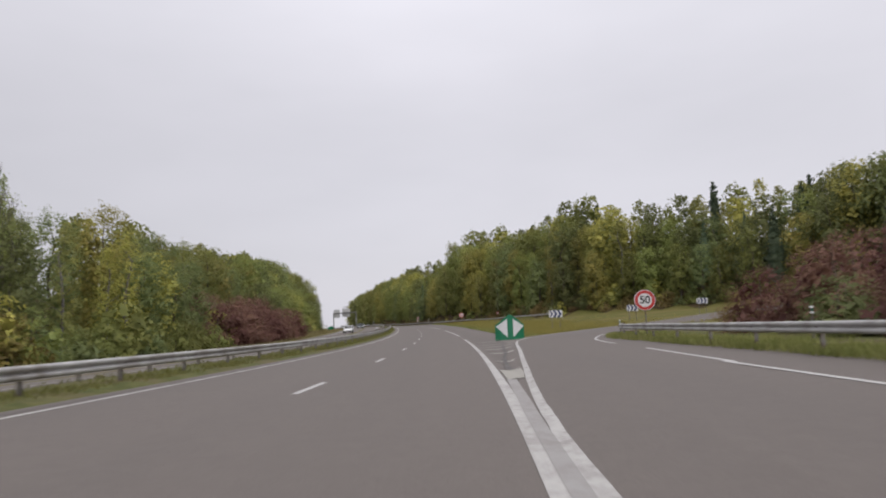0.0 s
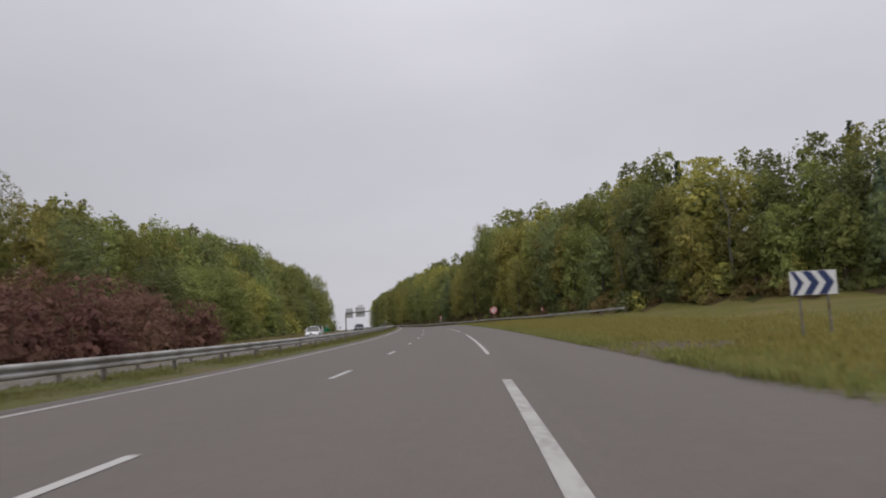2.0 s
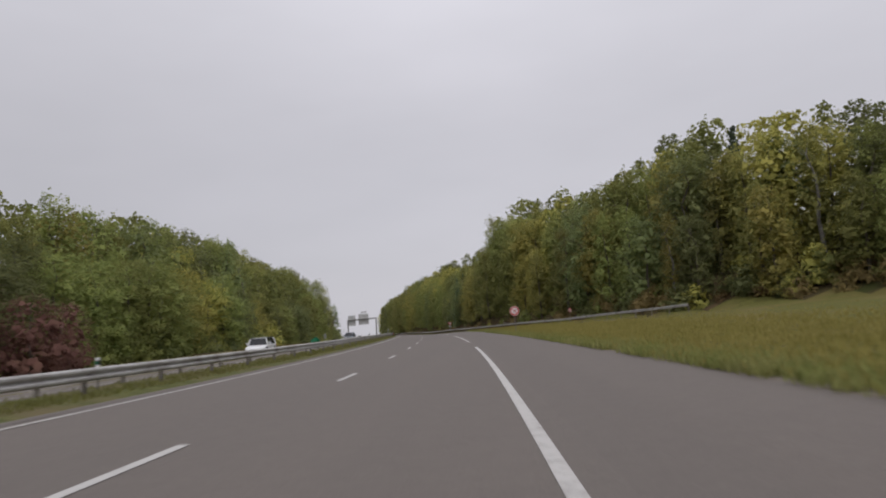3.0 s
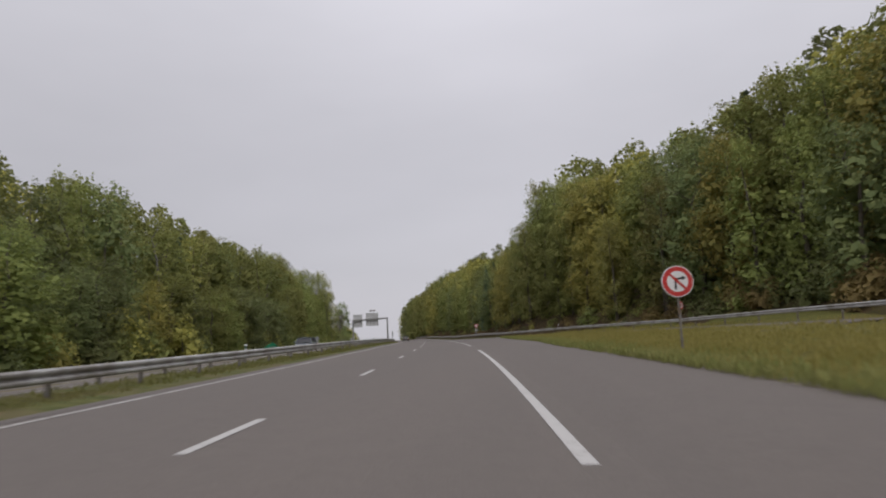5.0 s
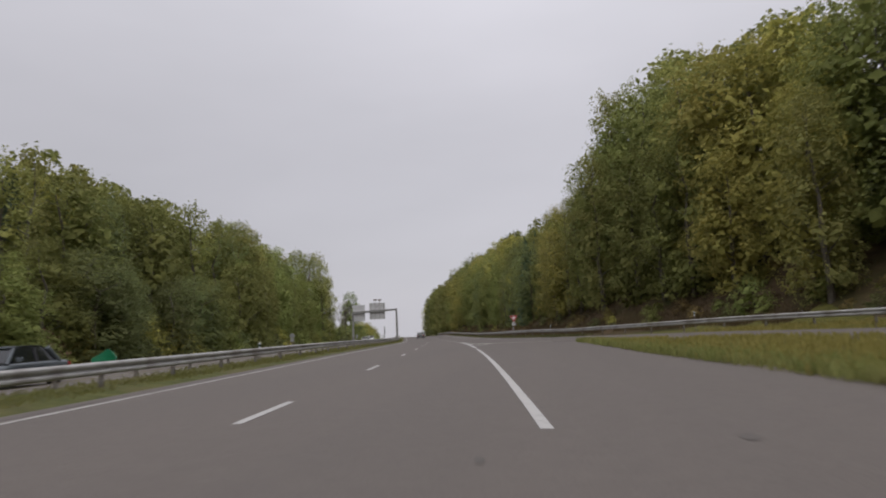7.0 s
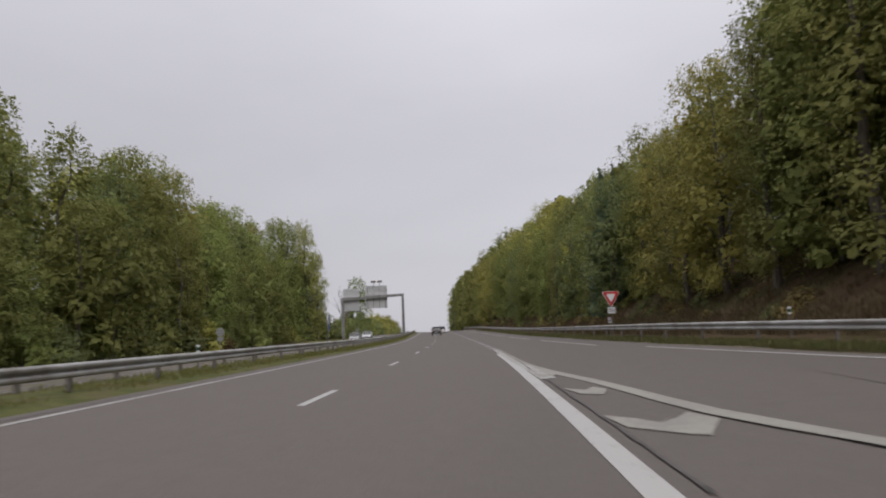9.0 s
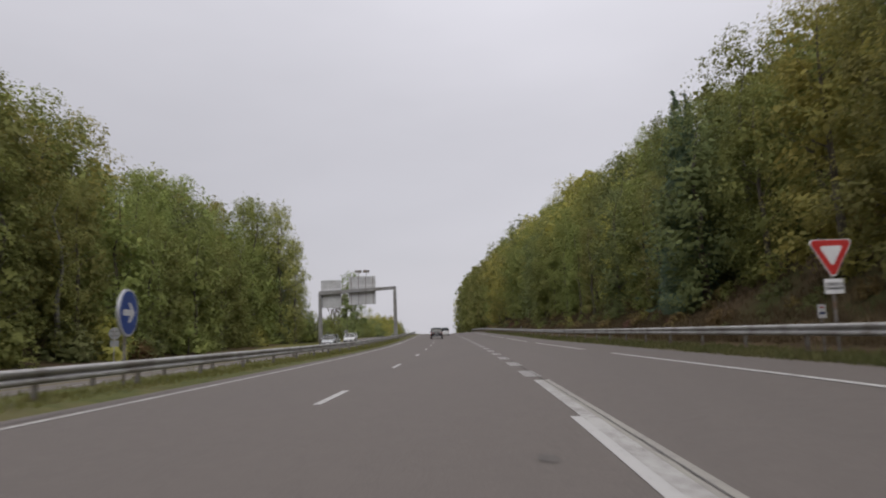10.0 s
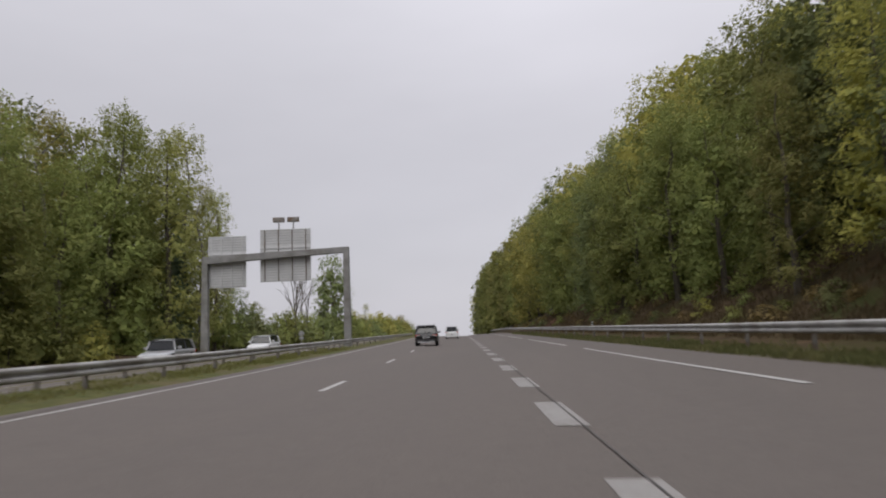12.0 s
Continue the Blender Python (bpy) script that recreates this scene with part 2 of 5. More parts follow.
def lift(off):
    """Cross section over the tilted plane of the carriageway."""
    return np.interp(off, [-30, -22, -12, -7, 5, 6.5, 8.5, 12, 30, 60], [-1.3, -1.1, -0.45, 0, 0, 0.25, 0.4, 0.6, 1.8, 3.4])


# forest margins: distance from the lane line, right and left
ER_S, ER_O = [-150, 0, 40, 62, 90, 130, 170, 195, 215, 240, 260, 290, 310, 390, 430, 900], [48, 40, 34, 46, 68, 52, 33, 29.5, 24.5, 18.5, 16.0, 15.2, 16.2, 16.0, 14.5, 13.8]
EL_S, EL_O = [-150, 0, 60, 100, 125, 150, 215, 376, 400, 900], [20, 20, 20, 20.5, 26.5, 26.0, 27.0, 26.5, 24, 22]


# how tall the wood stands on either side, metres over the bank
HR_S, HR_H = [0, 60, 100, 134, 148, 160, 175, 200, 215, 221, 227, 232, 248, 258, 266, 280, 295, 345, 358, 375, 390, 430, 470, 700], [16, 19, 20, 19.5, 20.5, 22, 23, 24, 21.5, 20, 17.5, 22, 25, 26.5, 20.5, 17.5, 18.5, 18.5, 21.5, 23, 23, 25.5, 25.5, 26]
HL_S, HL_H = [0, 50, 80, 100, 113, 125, 160, 200, 230, 260, 290, 310, 345, 365, 378, 388, 400], [13.5, 13.5, 14, 12.5, 13.5, 16, 17.5, 19, 20.5, 20.5, 22, 23.5, 22.8, 24, 28, 24, 19]


def hill(s, off):
    er = np.interp(s, ER_S, ER_O)
    el = -np.interp(s, EL_S, EL_O)
    r = np.clip(off - er, 0, None)
    q = np.clip(el - off, 0, None)
    hr = np.interp(r, [0, 3, 9, 25, 70, 400], [0, 1.2, 5.0, 11.5, 20.0, 26.0])
    hl = np.interp(q, [0, 4, 12, 40, 100, 400], [0, 0.4, 3.2, 11.0, 16.0, 20.0]) * np.interp(s, [372, 400], [1.0, 0.25])
    fade = np.interp(s, [420, 700], [1.0, 0.35])
    return (hr * np.interp(s, [100, 205], [0.6, 1.0]) + hl * np.interp(s, [150, 260], [0.5, 1.0])) * fade


def base_z(s, off):
    return np.interp(s, SS, ZS) + CROSS * np.clip(off, -30, 30)


def land(s, off):
    return base_z(s, off) + lift(off) + hill(s, off)


def plan(s, off):
    y = np.interp(s, SS, YS)
    x = np.interp(s, SS, XS)
    e = np.interp(s + 0.5, SS, XS) - np.interp(s - 0.5, SS, XS)
    f = np.interp(s + 0.5, SS, YS) - np.interp(s - 0.5, SS, YS)
    n = np.hypot(e, f)
    return x + off * f / n, y - off * e / n


def at(s, off, h=0.0):
    """World point, h over the land."""
    x, y = plan(s, off)
    return Vector((float(x), float(y), float(land(s, off)) + h))


def over(s, off, h):
    """World point, h over the plane of the carriageway."""
    x, y = plan(s, off)
    return Vector((float(x), float(y), float(base_z(s, off)) + h))


def heading(s):
    """Turn about z, degrees, of a thing that looks along the road."""
    a, b = plan(s - 1, 0.0), plan(s + 1, 0.0)
    return math.degrees(math.atan2(-(b[0] - a[0]), b[1] - a[1]))


# ---------------------------------------------------------------- mesh helpers


def mesh_of(name, verts, faces, material, smooth=False):
    me = bpy.data.meshes.new(name)
    me.from_pydata([tuple(v) for v in verts], [], [tuple(f) for f in faces])
    me.materials.append(material)
    if smooth:
        me.polygons.foreach_set("use_smooth", [True] * len(me.polygons))
    me.update()
    return me


def part(name, data, material, parent, label=""):
    """One mesh object under a thing or a part."""
    if isinstance(data, bmesh.types.BMesh):
        me = bpy.data.meshes.new(name)
        data.to_mesh(me)
        data.free()
        me.materials.append(material)
    else:
        me = data
    ob = new(name, me)
    ob.parent = parent
    if label:
        ob["label"] = label
    return ob


def thing(name, label, category, m=None, group=""):
    ob = new(name)
    ob.empty_display_size = 0.2
    if m is not None:
        ob.matrix_basis = m
    return tagged(ob, label, category, group)


def box(bm, size, centre, rot=None, bev=0.0):
    r = bmesh.ops.create_cube(bm, size=1.0)
    vs = r["verts"]
    m = Matrix.Translation(centre) @ (rot.to_4x4() if rot else Matrix.Identity(4)) @ Matrix.Diagonal((*size, 1))
    bmesh.ops.transform(bm, matrix=m, verts=vs)
    if bev:
        es = list({e for v in vs for e in v.link_edges})
        bmesh.ops.bevel(bm, geom=es, offset=bev, segments=2, affect="EDGES", profile=0.6)
    return bm


def boxed(size, centre, bev=0.0, rot=None):
    return box(bmesh.new(), size, centre, rot, bev)


def tube(bm, a, b, r1, r2=None, n=10, caps=True):
    a, b = Vector(a), Vector(b)
    d = b - a
    q = d.to_track_quat("Z", "Y").to_matrix().to_4x4()
    bmesh.ops.create_cone(bm, cap_ends=caps, segments=n, radius1=r1, radius2=r1 if r2 is None else r2, depth=d.length,
                          matrix=Matrix.Translation((a + b) / 2) @ q)
    return bm


def tubed(a, b, r1, r2=None, n=10):
    return tube(bmesh.new(), a, b, r1, r2, n)


def disc(bm, r, thick, centre, n=40, scale=(1, 1)):
    """A disc that faces -y."""
    m = Matrix.Translation(centre) @ Matrix.Rotation(radians(90), 4, "X") @ Matrix.Diagonal((scale[0], scale[1], 1, 1))
    bmesh.ops.create_cone(bm, cap_ends=True, segments=n, radius1=r, radius2=r, depth=thick, matrix=m)
    return bm


def slab(outline, y0, y1):
    """A plate with an outline in x, z between two depths."""
    bm = bmesh.new()
    a = [bm.verts.new((x, y0, z)) for x, z in outline]
    b = [bm.verts.new((x, y1, z)) for x, z in outline]
    bm.faces.new(a)
    bm.faces.new(list(reversed(b)))
    n = len(a)
    for i in range(n):
        bm.faces.new((a[i], b[i], b[(i + 1) % n], a[(i + 1) % n]))
    bmesh.ops.recalc_face_normals(bm, faces=bm.faces)
    return bm


def writing(name, text, size, at_xyz, material, parent):
    """Letters as flat mesh, facing -y."""
    cu = bpy.data.curves.new(name, "FONT")
    cu.body, cu.size, cu.align_x, cu.align_y, cu.extrude = text, size, "CENTER", "CENTER", 0.003
    cu.offset = 0.022 * size
    tmp = bpy.data.objects.new(name, cu)
    scene.collection.objects.link(tmp)
    me = bpy.data.meshes.new_from_object(tmp.evaluated_get(bpy.context.evaluated_depsgraph_get()))
    bpy.data.objects.remove(tmp)
    me.materials.clear()
    me.materials.append(material)
    ob = new(name, me)
    ob.parent = parent
    ob.matrix_basis = pose(*at_xyz, 90, 0, 0)
    return ob


def smooth_line(pts, step=1.5):
    """Catmull-Rom through (s, off) knots."""
    out = []
    for i in range(len(pts) - 1):
        p0, p1, p2, p3 = (pts[max(i - 1, 0)], pts[i], pts[i + 1], pts[min(i + 2, len(pts) - 1)])
        n = max(2, int(math.hypot(p2[0] - p1[0], p2[1] - p1[1]) / step))
        for k in range(n):
            t = k / n
            out.append(tuple(0.5 * (2 * b + (c - a) * t + (2 * a - 5 * b + 4 * c - d) * t * t + (3 * b - a - 3 * c + d) * t ** 3)
                             for a, b, c, d in zip(p0, p1, p2, p3)))
    return out + [tuple(pts[-1])]


def ribbon(name, pts, width, material, h, parent=None, label="", category="", step=1.5, rag=0.0):
    """Paint of a width along (s, off) knots; with two widths it tapers; rag: how uneven its edges are."""
    ln = smooth_line(pts, step) if len(pts) > 2 else [tuple(np.array(pts[0]) + (np.array(pts[1]) - np.array(pts[0])) * k / 4) for k in range(5)]
    w0, w1 = width if isinstance(width, tuple) else (width, width)
    verts, faces = [], []
    for i, p in enumerate(ln):
        a, b = ln[max(i - 1, 0)], ln[min(i + 1, len(ln) - 1)]
        d = Vector((b[0] - a[0], b[1] - a[1])).normalized()
        w = (w0 + (w1 - w0) * i / (len(ln) - 1)) / 2
        for sg in (-1, 1):
            e = w * (1 + rag * noise.noise((p[0] * 1.7, p[1] * 1.7, 4.0 * sg)))
            s, o = p[0] - sg * d.y * e, p[1] + sg * d.x * e
            verts.append(at(s, o, h(s) if callable(h) else h))
    for i in range(len(ln) - 1):
        faces.append((2 * i, 2 * i + 1, 2 * i + 3, 2 * i + 2))
    ob = new(name, mesh_of(name, verts, faces, material))
    if parent:
        ob.parent = parent
    return tagged(ob, label, category) if parent else tagged(ob, label, category, kind="structure")

# ---------------------------------------------------------------- ground, road, paint
R_S, R_O = [-260, 43, 47, 50, 53, 60, 160, 175, 195, 214, 222, 236, 252, 270, 1500], [12.5, 12.6, 11.5, 9.2, 8.4, 8.3, 8.6, 9.3, 9.5, 10.5, 13.5, 12.6, 11.6, 11.2, 11.2]
OPP_A, OPP_B = -17.6, -7.1
EDGE_L = -4.35


def right_edge(s):
    return np.interp(s, R_S, R_O)


# exit ramp: its two edges, from the split on, bend away uphill; entry ramp: likewise, coming down
RAMP_L = [(24, 6.2), (36.8, 6.7), (44.2, 7.3), (51.3, 9.0), (57.4, 12.0), (63, 16.5), (70, 23), (78.5, 30.4), (88, 39), (98, 50)]
RAMP_R = [(24, 11.4), (34.8, 11.5), (39.5, 12.2), (46, 14.0), (51.8, 16.4), (57, 20.6), (64, 27.6), (72, 35.5), (80, 44), (88, 55)]
ON_L = [(160, 25), (180, 20.0), (198, 16.0), (212, 12.2), (220, 9.6), (226, 8.4)]
ON_R = [(160, 29.5), (180, 24.2), (198, 20.2), (213, 17.6), (237, 13.0), (252, 11.6)]


def on_ramp(s, o, wider=0.0):
    """Whether a place lies on one of the ramps."""
    for a, b in ((RAMP_L, RAMP_R), (ON_L, ON_R)):
        if a[0][0] < s < max(a[-1][0], b[-1][0]):
            lo, hi = (float(np.interp(s, [p[0] for p in e], [p[1] for p in e])) for e in (a, b))
            if lo - wider < o < hi + wider:
                return True
    return False


def build_ground():
    ss = np.concatenate([np.arange(-260, 0, 10.0), np.arange(0, 430, 3.0), np.arange(430, 1480, 25.0)])
    left = [-520, -330, -220, -150, -110, -85, -68, -56, -48, -42, -37, -33, -30, -27.5, -25.5, -24, -22.5, -21, -19.5, -18.2, OPP_A, OPP_A + 0.1,
            OPP_B - 0.1, OPP_B, -6.4, -5.6, -5.0, EDGE_L, EDGE_L + 0.1, 0.0, 5.0, 6.5]
    right = [0.0, 0.12, 0.6, 1.5, 2.5, 4, 5.5, 7.5, 10, 13, 16, 19.5, 24, 29, 35, 38.5, 42, 46, 50, 55, 60, 67, 75, 84, 95, 125, 170, 240, 340, 520]
    nl, nr = len(left), len(right)
    verts, faces, mats = [], [], []
    n = nl + nr
    for s in ss:
        re = float(right_edge(s))
        for o in left:
            sunk = -0.06 if (OPP_A + 0.05 < o < OPP_B - 0.05 or o > EDGE_L + 0.05) else 0.0
            raised = 0.06 if OPP_B + 0.2 < o < EDGE_L - 0.3 else 0.0
            verts.append(at(s, o, sunk + raised + (0.0 if o > -20 else 0.35 * noise.noise((s * 0.11, o * 0.13, 0)))))
        for d in right:
            o = re + d
            verts.append(at(s, o, -0.06) if d > 0.2 and on_ramp(s, o, 0.4) else at(s, o, -0.02 if d == 0 else 0.012 if d < 0.2 else 0.10 * min(1, d) * noise.noise((s * 0.25, o * 0.25, 3.0)) + (0.3 * noise.noise((s * 0.1, o * 0.12, 7)) if d > 9 else 0)))
    for i in range(len(ss) - 1):
        for k in range(n - 1):
            a = i * n + k
            faces.append((a, a + 1, a + n + 1, a + n))
            s = ss[i]
            if k < nl:
                o = left[k]
                mats.append(1 if o < -np.interp(s, EL_S, EL_O) - 0.5 else (2 if -4.9 < o < EDGE_L else 3 if OPP_B - 0.2 < o < 0 else 0))
            else:
                o = float(right_edge(s)) + right[k - nl]
                mats.append(1 if o > np.interp(s, ER_S, ER_O) - 1 else (2 if right[k - nl] < 0.5 else 1 if s > 222 else 3 if s < 46 else 0))
    me = mesh_of("ground", verts, faces, GROUND, True)
    me.materials.append(UNDER)
    me.materials.append(GRAVEL)
    me.materials.append(VERGE)
    me.polygons.foreach_set("material_index", mats)
    return tagged(new("ground", me), "grassy verges and wooded banks of a road cutting", "ground", kind="structure")


build_ground()
S_ROAD = [float(v) for v in np.concatenate([np.arange(-200, 0, 8.0), np.arange(0, 430, 2.0), np.arange(430, 1400, 20.0)])]


def carriageway(name, columns, label):
    """A sheet whose columns follow the breaks of the cross section."""
    verts, faces = [], []
    n = len(columns(0.0))
    for s in S_ROAD:
        verts += [at(s, o) for o in columns(s)]
    for i in range(len(S_ROAD) - 1):
        for k in range(n - 1):
            a = i * n + k
            faces.append((a, a + 1, a + n + 1, a + n))
    return tagged(new(name, mesh_of(name, verts, faces, ASPHALT)), label, "road", kind="structure")


def own_columns(s):
    r = min(float(right_edge(s)), 12.6) + 0.08
    return [EDGE_L - 0.05, -2.0, 0.0, 2.0, 4.0, 5.0, 6.5] + ([r - 0.01 * (2 - k) for k in range(2)] + [r] if r < 8.52 else [8.5, min(12.0, r - 0.01), r])


carriageway("road", own_columns, "grey worn asphalt carriageway with white lane paint")
carriageway("road_oncoming", lambda s: [OPP_A - 0.05, -15.0, -12.0, -9.5, OPP_B, OPP_B + 0.05], "grey asphalt carriageway for oncoming traffic")

def exit_h(s):
    return float(np.interp(s, [24, 30, 50], [-0.02, 0.004, 0.06]))


def entry_h(s):
    return float(np.interp(s, [210, 232, 252], [0.06, 0.010, -0.02]))


def sheet_between(name, la, lb, h, label):
    a, b = smooth_line(la, 1.0), smooth_line(lb, 1.0)
    m = 60
    pa = [a[round(i * (len(a) - 1) / m)] for i in range(m + 1)]
    pb = [b[round(i * (len(b) - 1) / m)] for i in range(m + 1)]
    verts, faces, w = [], [], 9
    for p, q in zip(pa, pb):
        for f in (-0.03, 0, 1 / 6, 1 / 3, 0.5, 2 / 3, 5 / 6, 1, 1.03):
            edge = -0.10 if f < 0 or f > 1 else 0.0
            verts.append(at(p[0] + (q[0] - p[0]) * f, p[1] + (q[1] - p[1]) * f, h(p[0] + (q[0] - p[0]) * f) + edge))
    for i in range(m):
        for k in range(w - 1):
            v = i * w + k
            faces.append((v, v + 1, v + w + 1, v + w))
    return tagged(new(name, mesh_of(name, verts, faces, ASPHALT)), label, "road", kind="structure")


sheet_between("road_exit_ramp", RAMP_L, RAMP_R, exit_h, "grey asphalt exit ramp bending away uphill")
sheet_between("road_entry_ramp", ON_L, ON_R, entry_h, "grey asphalt entry ramp joining the carriageway")

markings = tagged(new("road_markings"), "white painted lane lines and hatching on asphalt", "road marking", kind="structure")
for n in range(-6, 60):
    ribbon("lane_dash", [(13 * n + 0.2, 0), (13 * n + 3.2, 0)], 0.15, PAINT, 0.008, markings)
ribbon("edge_line", [(s, -3.72) for s in range(-150, 900, 10)], 0.14, PAINT_OLD, 0.008, markings, step=5)
ribbon("edge_line", [(s, -8.2) for s in range(-150, 900, 10)], 0.15, PAINT, 0.008, markings, step=5)
ribbon("edge_line", [(s, -16.0) for s in range(-150, 900, 10)], 0.15, PAINT, 0.008, markings, step=5)
for n in range(-6, 50):
    ribbon("lane_dash", [(13 * n + 5, -12.2), (13 * n + 8, -12.2)], 0.15, PAINT, 0.008, markings)
# right edge: solid beside the split, long strokes with short gaps beside the meadow, solid before the merge
ribbon("edge_line", [(-60, 4.6), (0, 4.6), (12, 4.6), (30, 4.56), (64.5, 4.5)], 0.24, PAINT_OLD, 0.008, markings)
for a, b in ((77.5, 116.5), (129.5, 168.5), (181.5, 220.5)):
    ribbon("edge_line", [(a, 4.5), ((a + b) / 2, 4.5), (b, 4.5)], 0.19, PAINT, 0.008, markings)
ribbon("edge_line", [(224.5, 4.54), (236, 4.56), (246, 4.58), (258.5, 4.60)], 0.32, PAINT, 0.008, markings)
for n in range(40):
    a = 267.9 + 6.45 * n
    ribbon("merge_dash", [(a, 4.78), (a + 3.1, 4.78)], 0.5, PAINT_FAINT, 0.008, markings)
# split: the second line of the exit, the broad worn nose, the hatching
ribbon("edge_line", [(-60, 4.97), (0, 4.97), (9, 5.02), (15, 5.26), (20.5, 5.6), (25, 5.9), (32.5, 6.45), (36.8, 6.75), (41, 7.1), (44.3, 7.5), (46.3, 7.95), (48.5, 8.5), (50.8, 9.4), (54.3, 11.5), (59.0, 14.8), (64, 18.4), (70, 23.1), (78.5, 30.5), (88, 39.1)], (0.24, 0.13), PAINT_OLD, lambda s: max(exit_h(s), 0.0) + 0.007, markings, step=0.6, rag=0.15)
ribbon("nose_paint", [(-20, 4.77), (6, 4.77), (12, 4.83), (17, 4.9)], (0.14, 0.26), PAINT_FAINT, 0.012, markings)


def paint_patch(name, pts, material, h):
    """A flat patch with its outline in (s, off)."""
    mid = (sum(p[0] for p in pts) / len(pts), sum(p[1] for p in pts) / len(pts))
    verts = [at(*mid, h)] + [at(*p, h) for p in pts]
    n = len(pts)
    ob = new(name, mesh_of(name, verts, [(0, 1 + k, 1 + (k + 1) % n) for k in range(n)], material))
    ob.parent = markings


paint_patch("nose_patch", [(16.8, 4.80), (20.8, 4.77), (20.5, 5.02), (20.4, 5.12), (20.9, 5.45), (19.0, 5.40), (17.0, 5.25)], PAINT_CREAM, 0.013)
# chevrons of the hatching: left end, bend, depth at the bend, right end
for sl, ol, st, ot, deep, sr, orr in ((26.3, 4.87, 24.9, 5.38, 1.0, 25.5, 5.62), (33.6, 4.97, 31.7, 5.58, 1.1, 32.5, 6.15), (38.9, 4.94, 36.3, 5.7, 1.0, 37.0, 6.4), (42.9, 4.88, 39.8, 5.85, 0.85, 41.0, 6.85),
                                      (46.8, 4.93, 43.5, 6.0, 0.65, 45.4, 7.65), (52.6, 4.8, 47.6, 6.6, 0.55, 49.5, 8.7)):
    paint_patch("hatch_bar", [(sl, ol), (sl + 0.15 * (st - sl), ol + 0.3 * (ot - ol)), (st + deep * 0.6, ot - 0.12), (st + deep / 2, ot), (st - deep / 2, ot), (st + 0.3 * (sl - st) - deep * 0.5, ot + 0.3 * (ol - ot)), (sl - deep * 0.45, ol + 0.05)], PAINT_CREAM, 0.016)
    paint_patch("hatch_bar", [(st + deep * 0.35, ot + 0.04), (sr + deep * 0.3, orr), (sr - deep * 0.3, orr - 0.02), (st - deep / 2, ot + 0.04)], PAINT_CREAM, 0.016)
ribbon("edge_line", [(-60, 10.1), (9, 10.2), (16, 10.4), (25.3, 10.8)], 0.16, PAINT, 0.012, markings)
ribbon("edge_line", [(31.2, 11.0), (35, 11.15), (38.8, 11.6), (43, 12.7), (45.5, 13.6), (47.5, 14.8)], 0.14, PAINT, lambda s: exit_h(s) + 0.012, markings)
# merge: cream line of the entry ramp, hatch arrows, broken line along the lay-by side
ribbon("edge_line", [(218, 9.6), (226, 7.4), (228.7, 6.72), (231.5, 6.2), (234.8, 5.95), (238, 5.72), (241.5, 5.38), (245.5, 5.11), (250, 4.99), (258, 4.96), (266.5, 4.98)], (0.28, 0.2), PAINT_CREAM, lambda s: max(entry_h(s), 0.0) + 0.012, markings)
paint_patch("hatch_mark", [(232.75, 4.97), (232.4, 5.13), (232.0, 5.30), (231.4, 5.46), (231.4, 5.62), (231.8, 5.96), (231.0, 6.10), (230.15, 5.70), (230.4, 5.53), (230.85, 5.33), (231.45, 5.06)], PAINT_CREAM, 0.016)
paint_patch("hatch_mark", [(237.3, 4.98), (236.3, 5.30), (236.6, 5.53), (235.8, 5.66), (235.1, 5.45), (235.8, 5.14)], PAINT_CREAM, 0.016)
paint_patch("hatch_mark", [(243.5, 4.86), (243.0, 5.2), (241.3, 5.42), (240.6, 5.18), (241.3, 4.80)], PAINT_CREAM, 0.016)
ribbon("nose_paint", [(240.0, 4.98), (243, 4.97), (247, 4.86), (255, 4.78), (266.5, 4.78)], (0.44, 0.28), PAINT_OLD, 0.010, markings)
ribbon("edge_line", [(221, 14.9), (230, 13.1), (237.5, 12.0), (248, 10.85), (251.2, 10.5)], 0.2, PAINT, lambda s: max(entry_h(s), 0.0) + 0.012, markings)
ribbon("edge_line", [(256.4, 9.42), (262, 9.32), (270, 9.12), (276.4, 9.02)], 0.17, PAINT, 0.012, markings)
for n in range(1, 14):
    a = 256.4 + 26.0 * n
    ribbon("edge_line", [(a, 9.0 if n == 1 else 8.95), (a + 10, 8.95), (a + 20.5, 8.95)], 0.17, PAINT, 0.012, markings)
# tar seams
seam = tagged(new("tar_seams"), "black tar seams across the asphalt", "road seam", kind="structure")
ribbon("tar_seam", [(20.4, 5.17), (21.2, 5.08), (23.6, 5.16), (27.8, 5.36), (31.2, 5.66), (35.7, 5.88), (41.7, 6.27), (47.0, 6.65)], (0.17, 0.07), TAR, 0.024, seam, step=0.3, rag=0.9)
ribbon("tar_seam", [(20.35, 5.2), (20.1, 5.9), (19.9, 6.6), (19.6, 8.0)], (0.07, 0.03), TAR, 0.024, seam, step=0.3, rag=0.9)
ribbon("tar_seam", [(228, 4.95), (232.8, 4.94), (236.4, 4.92), (242, 4.96), (243.5, 4.86), (246.4, 4.94), (255, 4.95), (262, 4.94)], (0.06, 0.025), TAR, 0.022, seam, step=0.3, rag=0.9)
ribbon("tar_seam", [(262, 4.94), (300, 4.92), (340, 4.95), (420, 4.95)], 0.03, TAR, 0.018, seam, step=5)
ribbon("tar_seam", [(50.6, 8.9), (51.6, 10.4), (52.2, 12.2)], 0.05, TAR, lambda s: exit_h(s) + 0.02, seam, step=0.3, rag=0.9)
ribbon("tar_seam", [(s, -4.02) for s in range(-40, 400, 10)], 0.05, TAR, 0.006, seam, step=5)

